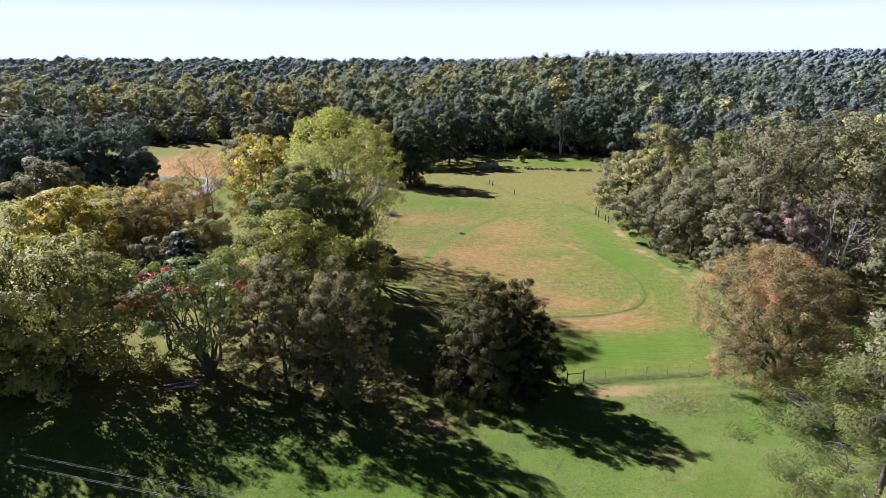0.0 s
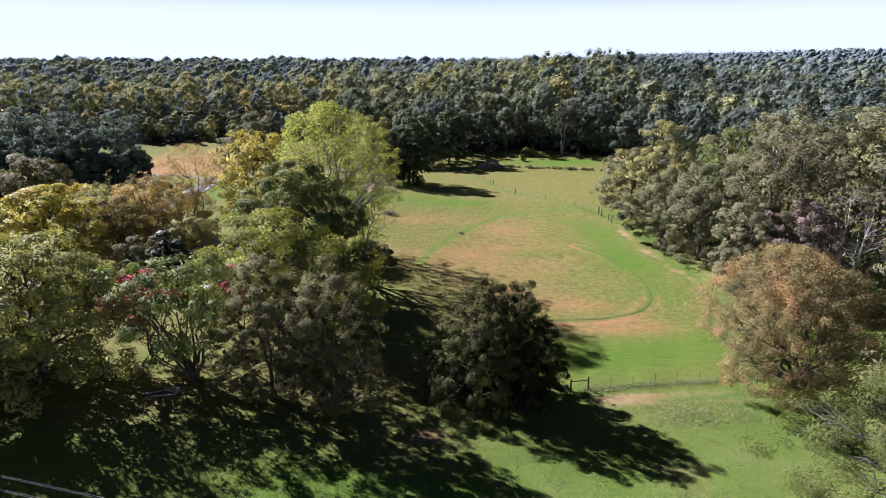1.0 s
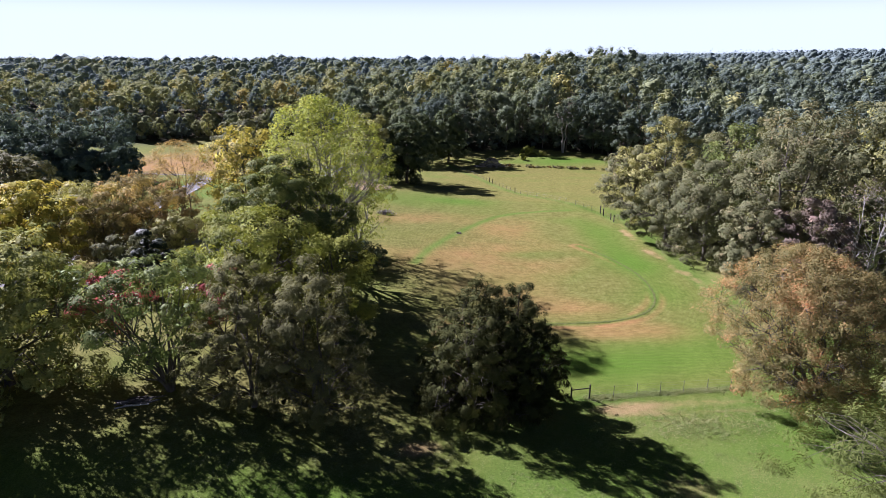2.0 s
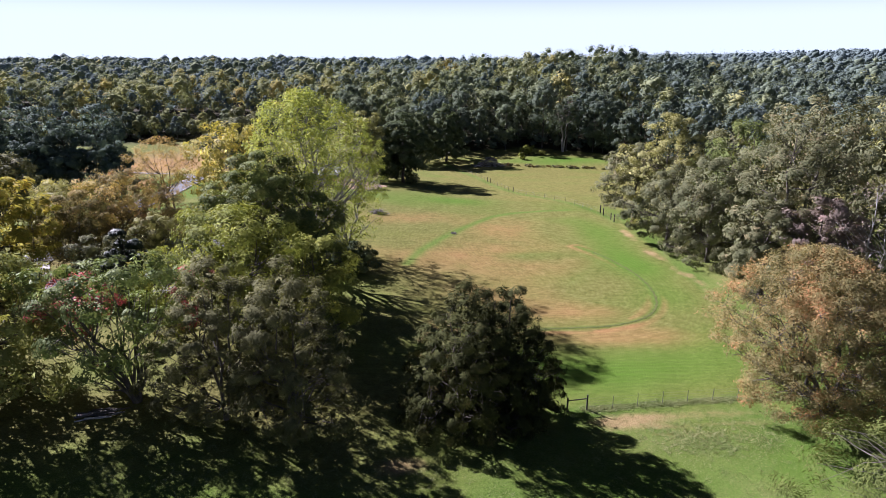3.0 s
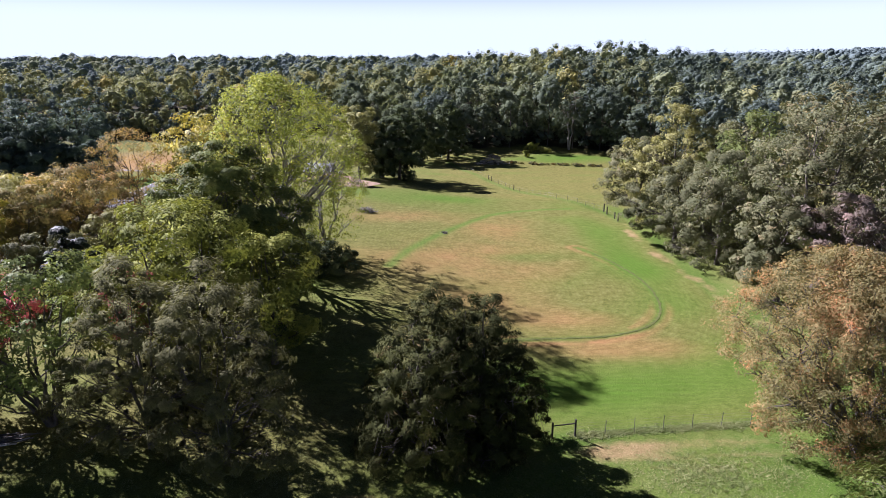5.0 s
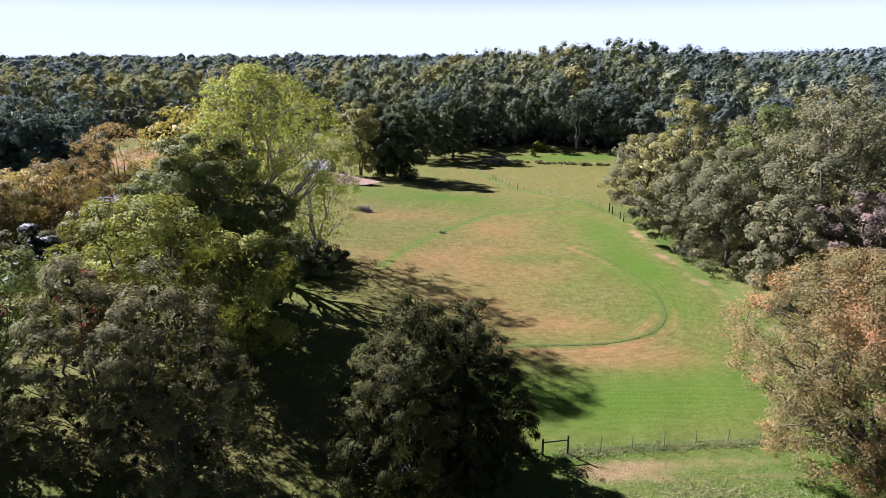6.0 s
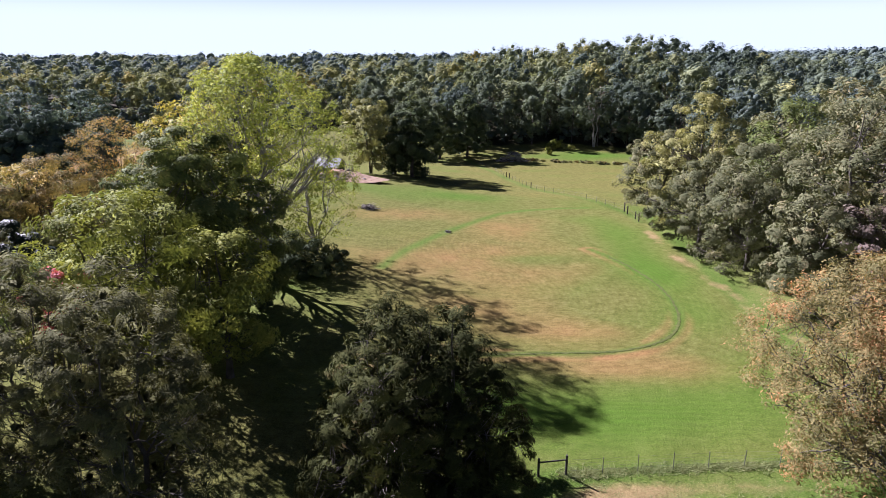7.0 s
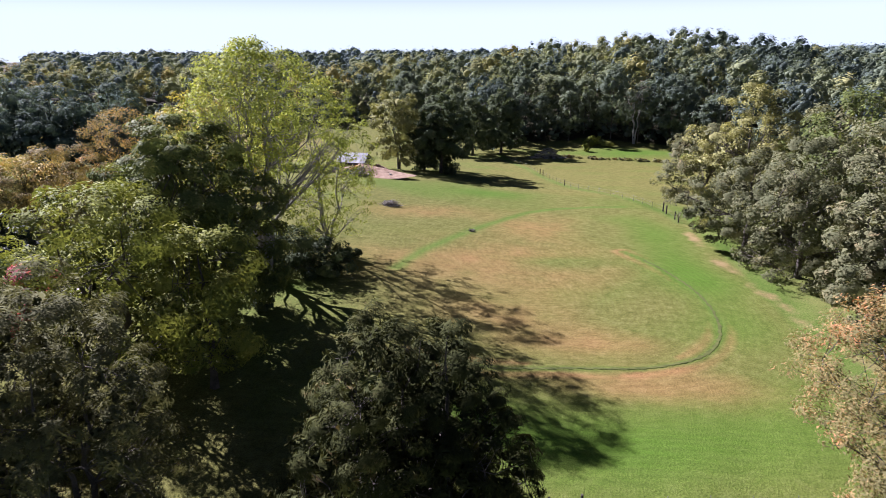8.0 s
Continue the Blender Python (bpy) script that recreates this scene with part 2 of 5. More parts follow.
def ball(subdivisions):
    """The corners and triangles of a round solid of radius 1."""
    bm = bmesh.new()
    bmesh.ops.create_icosphere(bm, subdivisions=subdivisions, radius=1.0)
    bm.verts.ensure_lookup_table()
    made = np.array([v.co[:] for v in bm.verts]), np.array([[v.index for v in f.verts] for f in bm.faces])
    bm.free()
    return made


BALLS = {1: ball(1)}


def lumps_of_leaves(rng, centres, radii, flat=0.8, rough=0.2, level=1):
    """Dense rough-cut lumps, which shut out the light behind the leaves."""
    shape, tri = BALLS[level]
    n, k = len(centres), len(shape)
    grown = 1 + rng.uniform(-rough, rough, (n, k, 1))
    verts = centres[:, None] + shape[None] * grown * radii[:, None, None] * np.array([1, 1, flat])
    faces = tri[None] + (np.arange(n) * k)[:, None, None]
    return verts.reshape(-1, 3), faces.reshape(-1, 3)


def bent(rng, a, b, n, sag=0.0, wobble=0.06):
    """A branch from a to b: n points, bowed and a little crooked."""
    a, b = np.asarray(a, float), np.asarray(b, float)
    t = np.linspace(0, 1, n)[:, None]
    length = np.linalg.norm(b - a)
    p = a + (b - a) * t + rng.normal(size=(n, 3)) * wobble * length * np.sin(np.pi * t) * 0.5
    p[:, 2] += sag * length * (t[:, 0] * (1 - t[:, 0]))
    return p


# ---------------------------------------------------------------- trees
PROFILES = {
    # how wide the crown is, from its foot to its top
    "round": ([0, 0.1, 0.3, 0.5, 0.7, 0.88, 1], [0.45, 0.75, 0.97, 1.0, 0.86, 0.55, 0.1]),
    "dome": ([0, 0.15, 0.4, 0.6, 0.8, 0.93, 1], [0.8, 0.95, 1.0, 0.93, 0.75, 0.45, 0.1]),
    "tall": ([0, 0.15, 0.35, 0.6, 0.8, 0.92, 1], [0.5, 0.8, 0.97, 1.0, 0.8, 0.5, 0.12]),
    "vase": ([0, 0.2, 0.45, 0.7, 0.85, 0.95, 1], [0.3, 0.62, 0.9, 1.0, 0.88, 0.6, 0.2]),
    "spire": ([0, 0.1, 0.3, 0.55, 0.8, 0.93, 1], [0.6, 0.9, 1.0, 0.85, 0.52, 0.24, 0.05]),
    "pyramid": ([0, 0.05, 0.15, 0.4, 0.7, 0.9, 1], [0.9, 1.0, 1.0, 0.8, 0.46, 0.2, 0.04]),
    "cone": ([0, 0.08, 0.25, 0.5, 0.75, 0.9, 1], [0.75, 0.95, 1.0, 0.82, 0.55, 0.28, 0.05]),
}


SOFTNESS = 0.55      # how far the leaves of a clump shade together


def tree_arrays(seed, height, radius, foot, profile="round", puffs=220, puff=0.95, per=60, leaf=0.3, longer=1.4, stems=1,
                trunk=0.28, lumps=0.22, inside=0.25, droop=0.0, upward=0.35, limbs=9, flat=0.7, twigs=True, oval=1.0, lean=(0, 0), plume=0.0, spread=0.5, broad=1.0, fill=2, bare_low=0.0, boughs=None, corners=3, dense=0.6):
    """Wood and leaves of one tree that stands at the origin. foot: the height where its crown begins."""
    rng = np.random.default_rng(seed)
    us, rs = PROFILES[profile]
    # clumps of leaves, most of them near the outside of a lumpy envelope
    k = puffs * 3
    u = rng.uniform(0, 1, k) ** 0.9
    th = rng.uniform(0, 2 * np.pi, k)
    ph = rng.uniform(0, 2 * np.pi, 6)
    lump = 1 + lumps * (np.sin(2 * th + ph[0] + 3 * u) * 0.5 + np.sin(3 * th + ph[1] - 5 * u) * 0.45 + np.sin(5 * th + 7 * u + ph[2]) * 0.35 + np.sin(9 * u + ph[3]) * 0.2)
    rho = np.where(rng.uniform(0, 1, k) < inside, rng.uniform(0.25, 0.8, k), rng.uniform(0.78, 1.0, k))
    r = np.interp(u, us, rs) * radius * lump * rho
    keep = rng.uniform(0, 1, k) < (0.35 + 0.65 * np.interp(u, us, rs)) * (1 - bare_low * (1 - smooth(0.15, 0.55, u)))
    c = np.stack([r * np.cos(th) * oval, r * np.sin(th), foot + u * (height - foot)], 1)[keep]
    c[:, 2] -= droop * np.hypot(c[:, 0], c[:, 1]) ** 2 / radius
    # thin out those that stand too close together
    chosen = []
    gap = puff * 0.62
    for p in c:
        if len(chosen) >= puffs:
            break
        if not chosen or np.min(np.sum((np.array(chosen[-160:]) - p) ** 2, 1)) > gap * gap:
            chosen.append(p)
    c = np.array(chosen)
    mass = np.zeros_like(c)
    solid = None
    if boughs is None:
        boughs = int(np.clip(puffs / 6, 12, 80))
    if boughs:
        # gather the clumps into boughs, with gaps between them
        wide = radius * (10.0 / boughs) ** 0.5
        heads = []
        for p in c:
            if len(heads) < boughs and (not heads or np.min(np.sum((np.array(heads) - p) ** 2, 1)) > (0.8 * wide) ** 2):
                heads.append(p)
        heads = np.array(heads)
        each = puffs // len(heads)
        mine = np.repeat(np.arange(len(heads)), each)
        out = unit(heads - np.array([0, 0, foot + 0.35 * (height - foot)]))
        d = unit(rng.normal(size=(len(mine), 3)) + 0.7 * out[mine] + np.array([0, 0, 0.35])) * rng.uniform(0.45, 1.12, len(mine))[:, None]
        own = 0.52 * wide * rng.uniform(0.7, 1.25, len(heads))
        big = own[mine][:, None]
        d = d * np.array([1.0, 1.0, 0.72])
        c = heads[mine] + d * big
        puff = min(puff, 0.6 * float(own.mean()))
        solid = heads - out * own[:, None]
        c[:, 2] = np.clip(c[:, 2], min(foot, 0.4) + 0.2, height)
        mass = d
    c[:, :2] += np.array(lean) * (c[:, 2:3] / height)
    axis = lambda z: np.stack([lean[0] * z / height, lean[1] * z / height, z], -1)  # noqa: E731
    # wood
    lines = []
    heads = []
    fork = foot * (0.55 if stems > 1 else 1.0)
    spread = radius * spread
    for s in range(stems):
        if stems == 1:
            top = axis(np.array(height * 0.9))
            pts = bent(rng, (0, 0, -0.3), top, 9, 0, 0.03)
        else:
            a = 2 * np.pi * (s + rng.uniform(-0.25, 0.25)) / stems
            f = rng.uniform(0.5, 1.0)
            top = np.array([np.cos(a) * spread * f, np.sin(a) * spread * f, height * rng.uniform(0.72, 0.92)]) + np.array([*lean, 0])
            pts = bent(rng, (0.15 * np.cos(a), 0.15 * np.sin(a), -0.3), top, 9, 0, 0.05)
            pts[:2, :2] *= np.array([[0.4], [0.8]])
        w = trunk / (stems ** 0.5)
        rad = w * np.interp(np.linspace(0, 1, 9), [0, 0.04, 0.3, 0.7, 1], [1.45, 1.05, 0.8, 0.4, 0.08])
        lines.append((pts, rad))
        heads.append((pts, rad))
    # limbs towards groups of clumps
    seeds = c[rng.choice(len(c), min(limbs * stems, len(c)), replace=False)]
    near = np.argmin(((c[:, None] - seeds[None]) ** 2).sum(2), 1)
    for g in range(len(seeds)):
        mine = c[near == g]
        if len(mine) == 0:
            continue
        goal = mine.mean(0)
        pts, rad = heads[np.argmin([np.min(np.sum((p - goal) ** 2, 1)) for p, _ in heads])]
        reach = np.hypot(goal[0], goal[1])
        level = max(fork * 0.8 + 0.4, goal[2] - upward * reach - 0.5)
        j = int(np.argmin(np.abs(pts[:, 2] - level)))
        start = pts[j]
        n = 6
        limb = bent(rng, start, goal, n, -0.12 if upward > 0 else 0.1, 0.08)
        w = min(rad[j] * 0.62, 0.02 + 0.016 * np.linalg.norm(goal - start))
        lines.append((limb, np.linspace(w, w * 0.3, n)))
        if twigs:
            for p in mine[:14]:
                q = limb[rng.integers(2, n)]
                lines.append((bent(rng, q, p, 4, 0.05, 0.1), np.linspace(w * 0.34, 0.008, 4)))
    wood = tubes(lines, 5)
    # leaves round each clump
    m = len(c)
    size = puff * rng.uniform(0.6, 1.3, m)
    count = np.maximum(4, (per * (size / puff) ** 1.6 * rng.uniform(0.6, 1.3, m)).astype(int))
    which = np.repeat(np.arange(m), count)
    d = unit(rng.normal(size=(len(which), 3)) + 0.7 * mass[which])
    dist = rng.uniform(0.15, 1, len(which)) ** (0.6 if solid is None else 0.35)
    off = d * dist[:, None] * size[which][:, None]
    off[:, 2] *= flat
    outward = unit(c - np.array([0, 0, foot + 0.4 * (height - foot)]))[which]
    if plume:
        off = off + outward * (rng.uniform(-0.4, 1.0, len(which)) * plume * size[which])[:, None]
    pos = c[which] + off
    facing = unit(off / puff * 0.6 + mass[which] * 0.9 + np.array([0, 0, 0.4]) + outward * 0.3 + rng.normal(size=off.shape) * (0.38 if solid is None else 0.33))
    # larger leaves deep in the crown, which shut out the light
    inner = rng.choice(m, m * fill * 2)
    deep = c[inner] * np.array([0.55, 0.55, 1.0]) + rng.normal(size=(len(inner), 3)) * puff * 0.5
    deep[:, 2] = np.clip(deep[:, 2] - 0.06 * height * rng.uniform(0, 1, len(inner)), foot + 0.2, None)
    along = outward * 1.0 + np.array([0, 0, 0.5]) + rng.normal(size=off.shape) * 0.5 if plume else None
    foliage = leaves_arrays(rng, pos, facing, leaf * (1.25 if corners == 3 else 1.0), longer, along, corners, broad)
    core = leaves_arrays(rng, deep, rng.normal(size=deep.shape) + np.array([0, 0, 0.6]), min(puff * 0.42, leaf * 1.7), 1.2, None, corners)
    verts, faces = np.concatenate([foliage[0], core[0]]), np.concatenate([foliage[1], core[1] + len(foliage[0])])
    soft = unit(off / puff * 0.5 + mass[which] * 0.8 + outward * 0.5 + np.array([0, 0, 0.3]))
    together = SOFTNESS if solid is not None else 0.35
    soft = unit(together * soft + (1 - together) * facing)
    middle = np.array([0, 0, foot + 0.35 * (height - foot)])
    normals = [np.repeat(soft, corners, 0), np.repeat(unit(deep - middle), corners, 0)]
    if solid is not None and dense > 0:
        # bunched leaves in the heart of each bough, which shut out the light
        solid[:, :2] += np.array(lean) * (solid[:, 2:3] / height)
        inner = np.repeat(np.arange(len(solid)), 26)
        way = unit(rng.normal(size=(len(inner), 3)))
        at = solid[inner] + way * (own[inner] * dense * rng.uniform(0.2, 1.3, len(inner)))[:, None]
        at[:, 2] = np.maximum(at[:, 2], 0.4)
        bunch = leaves_arrays(rng, at, way + rng.normal(size=way.shape) * 0.4, min(float(own.mean()) * 0.55, leaf * 2.4), 1.2, None, corners)
        faces = np.concatenate([faces, bunch[1] + len(verts)])
        verts = np.concatenate([verts, bunch[0]])
        normals.append(np.repeat(unit(at - middle), corners, 0))
    return wood, (verts, faces), np.concatenate(normals)


def tree(name, label, category, x, y, leaf_mat, bark=None, turn=0.0, group="", **shape):
    """A tree as one thing with its trunk and its crown."""
    thing = new(name)
    thing.matrix_basis = pose(x, y, ground_z(x, y), 0, 0, turn)
    wood, foliage, normals = tree_arrays(**shape)
    part("trunk", mesh_of("trunk", *wood, [bark or BARK], True), None, thing)
    part("crown", mesh_of("crown", *foliage, [leaf_mat], normals=normals), None, thing)
    return tagged(thing, label, category, group)

# ---------------------------------------------------------------- ground


def polyline_distance(x, y, pts):
    """How far each place lies from a line of points."""
    best = np.full(x.shape, 1e9)
    for (ax, ay), (bx, by) in zip(pts[:-1], pts[1:]):
        dx, dy = bx - ax, by - ay
        t = np.clip(((x - ax) * dx + (y - ay) * dy) / (dx * dx + dy * dy), 0, 1)
        best = np.minimum(best, np.hypot(x - ax - t * dx, y - ay - t * dy))
    return best


def curve_through(pts, n=12):
    """A smooth line through the points (Catmull-Rom)."""
    p = np.array([pts[0], *pts, pts[-1]], float)
    out = []
    for i in range(1, len(p) - 2):
        t = np.linspace(0, 1, n, endpoint=False)[:, None]
        out.append(0.5 * (2 * p[i] + (p[i + 1] - p[i - 1]) * t + (2 * p[i - 1] - 5 * p[i] + 4 * p[i + 1] - p[i + 2]) * t ** 2 + (3 * p[i] - p[i - 1] - 3 * p[i + 1] + p[i + 2]) * t ** 3))
    return np.concatenate([*out, p[-1:]])


def spot(x, y, cx, cy, rx, ry, turn=0.0):
    c, s = math.cos(radians(turn)), math.sin(radians(turn))
    u, v = (x - cx) * c + (y - cy) * s, -(x - cx) * s + (y - cy) * c
    return np.exp(-((u / rx) ** 2) - (v / ry) ** 2)


TURN_TRACK = curve_through([(2, 84), (10, 83.6), (17.2, 84.9), (25, 86.2), (30.3, 89.8), (33.1, 96.3), (33.5, 106), (31, 116), (27, 124)])
WHEEL_TRACK = curve_through([(-4, 108), (-1.8, 117.4), (3.1, 130.1), (9, 143), (13.8, 151.5), (21, 157), (31.7, 160.2)])
FENCE_LINE = curve_through([(14.6, 65.0), (24.9, 66.8), (33.5, 67.8), (44, 68.6)], 8)
FAR_FENCE = curve_through([(39.7, 145.6), (38.9, 154.5), (34.0, 170.5), (23.4, 190.0), (16.5, 215), (12.3, 237.0), (1.6, 270)], 10)


def wander(x, y, scale, seed):
    """Smooth noise from a few waves, about -1 to 1."""
    rng = np.random.default_rng(seed)
    z = 0
    for k in range(9):
        a, f, p = rng.uniform(0, 2 * np.pi), rng.uniform(0.5, 2.2) / scale, rng.uniform(0, 2 * np.pi)
        z = z + np.sin((x * math.cos(a) + y * math.sin(a)) * f * 2 * np.pi + p) / 4.5
    return z


def surface(x, y):
    """The ground with its small unevenness."""
    return land(x, y) + 0.05 * wander(x, y, 7.0, 3) + 0.03 * wander(x, y, 2.0, 4)


def woods_edge(x):
    """How far off the woods begin."""
    return np.interp(x, [-400, -160, -70, -52, -30, 0, 36, 70, 90, 130, 400], [300, 322, 338, 345, 318, 294, 303, 291, 262, 225, 150])


def build_ground():
    xs = np.concatenate([-np.geomspace(3200, 62, 34), np.arange(-60, -26, 2.0), np.arange(-26, 52, 0.62), np.arange(52, 90, 2.5), np.geomspace(92, 3200, 32)])
    ys = np.concatenate([np.linspace(-500, 20, 14), np.arange(24, 44, 1.5), np.arange(44, 165, 0.62), np.arange(165, 310, 1.6), np.geomspace(312, 4600, 50)])
    gx, gy = np.meshgrid(xs, ys)
    x, y = gx.ravel(), gy.ravel()
    z = land(x, y)
    track = np.maximum(np.exp(-(polyline_distance(x, y, TURN_TRACK) / 0.4) ** 2), np.exp(-(polyline_distance(x, y, WHEEL_TRACK) / 0.95) ** 2))
    z = surface(x, y)
    field = smooth(67.5, 70, y - 0.07 * (x - 20)) * smooth(-22, -10, x + 0.12 * (y - 100)) * (1 - smooth(38, 43, x)) * (1 - smooth(205, 240, y))
    n1, n2 = wander(x, y, 22.0, 11), wander(x, y, 9.0, 12)
    dry = 0.78 * spot(x, y, 9, 114, 18, 10, 12) + 0.5 * spot(x, y, -6, 143, 11, 8, 30) + 0.5 * spot(x, y, 14, 138, 8, 12, -20)
    dry = dry + 0.75 * spot(x, y, 24, 82.5, 9, 3.0, 8) + 0.6 * spot(x, y, 12, 96, 9, 5) + 0.5 * spot(x, y, 20, 90.5, 11, 3, 8) + 0.2 * spot(x, y, 22, 178, 18, 10)
    dry = dry - 0.8 * spot(x, y, 34, 122, 5, 26, 4) - 0.7 * spot(x, y, 17, 117, 8, 3.5, 10) - 0.5 * spot(x, y, -2, 165, 16, 9) - 0.6 * spot(x, y, 28, 100, 5, 8)
    dry = dry + 0.55 * np.exp(-((polyline_distance(x, y, TURN_TRACK) - 1.1) / 0.7) ** 2) * (np.hypot(x - 18, (y - 100) * 0.8) > 13)
    dry = np.clip(dry * (1 + 0.25 * n2) + 0.14 * n1, 0, 1) * field
    dry = np.maximum(dry, 0.14 * smooth(176, 195, y) * (1 - smooth(290, 320, y)) * smooth(-10, 5, x))
    dry = np.maximum(dry, np.clip(0.9 * spot(x, y, -118, 268, 40, 45) + 0.6 * spot(x, y, -70, 100, 25, 30) * n2, 0, 1))
    dry = dry * (1 - spot(x, y, 50, 278, 26, 9))
    lush = np.clip(0.95 * spot(x, y, -6, 45, 34, 9) + 0.6 * spot(x, y, 24, 52, 16, 8) + spot(x, y, 50, 278, 26, 9) + 0.8 * spot(x, y, -140, 305, 25, 10) + spot(x, y, 34, 120, 5, 30, 4) + spot(x, y, 22, 74, 24, 6) + 0.8 * spot(x, y, -3, 168, 20, 9) + 0.7 * spot(x, y, -16, 90, 9, 12) + spot(x, y, 37, 58, 6, 6) + 0.9 * spot(x, y, -68, 160, 14, 45) + 0.25 * n1, 0, 1)
    rough = (1 - smooth(65, 67, y - 0.07 * (x - 20))) * smooth(3, 10, x + 0.2 * (60 - y)) * (0.7 + 0.3 * n2)
    rough = np.maximum(rough, np.exp(-(polyline_distance(x, y, FENCE_LINE) / 1.0) ** 2))
    rough = np.maximum(rough, np.exp(-(polyline_distance(x, y, FAR_FENCE) / 1.2) ** 2) * 0.8)
    rough = np.maximum(rough, 0.9 * smooth(40, 42, x) * (1 - smooth(150, 170, y)) * smooth(66, 75, y))
    bare = 0.95 * spot(x, y, 20, 63.4, 3.4, 1.0, 6) + 0.5 * spot(x, y, 28, 63.0, 9, 0.5, 5) + 0.5 * spot(x, y, 27, 61.6, 6, 0.35, 3) + 0.8 * spot(x, y, -0.9, 54.8, 2.4, 1.2, 20) + 0.55 * spot(x, y, 27, 64.8, 7, 0.8, 4) + 0.45 * spot(x, y, 22, 50, 2.5, 4, 20) + 0.4 * spot(x, y, 3, 130, 1.5, 0.9)
    litter = smooth(4, -4, x - 0.15 * (y - 60)) * (1 - smooth(100, 120, y)) * smooth(49, 53, y) * np.clip(0.55 + 0.5 * n2, 0, 1) + smooth(42, 47, x) * smooth(80, 95, y) * (1 - smooth(170, 200, y))
    foot = np.interp(y, [80, 88, 95, 109, 114, 123, 140, 150], [46, 43.5, 42.0, 40.4, 39.6, 38.2, 38.6, 41])
    band = np.exp(-(((x - foot - 0.9) / 1.2) ** 2)) * smooth(80, 90, y) * (1 - smooth(138, 150, y))
    bare = bare + 0.62 * band * (0.7 + 0.5 * n2)
    bare, litter = np.clip(bare * (1 + 0.4 * n2), 0, 1), np.clip(litter, 0, 1)
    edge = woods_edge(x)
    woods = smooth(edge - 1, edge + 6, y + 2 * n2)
    # how far out each mower lap lies from the turn
    lap = np.where(y < 78, y * 1.0 - 0.07 * x, 78 + polyline_distance(x, y, TURN_TRACK))
    rows, cols = len(ys), len(xs)
    i = (np.arange(rows - 1)[:, None] * cols + np.arange(cols - 1)[None]).ravel()
    faces = np.stack([i, i + 1, i + cols + 1, i + cols], 1)
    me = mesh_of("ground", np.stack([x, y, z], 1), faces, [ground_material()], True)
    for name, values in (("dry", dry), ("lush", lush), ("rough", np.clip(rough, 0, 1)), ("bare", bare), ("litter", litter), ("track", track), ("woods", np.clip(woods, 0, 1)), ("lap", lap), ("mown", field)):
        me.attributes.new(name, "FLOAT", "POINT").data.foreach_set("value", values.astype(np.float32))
    return tagged(new("ground", me), "green pasture with dry tan patches, mower tracks and rough grass", "ground", kind="structure")


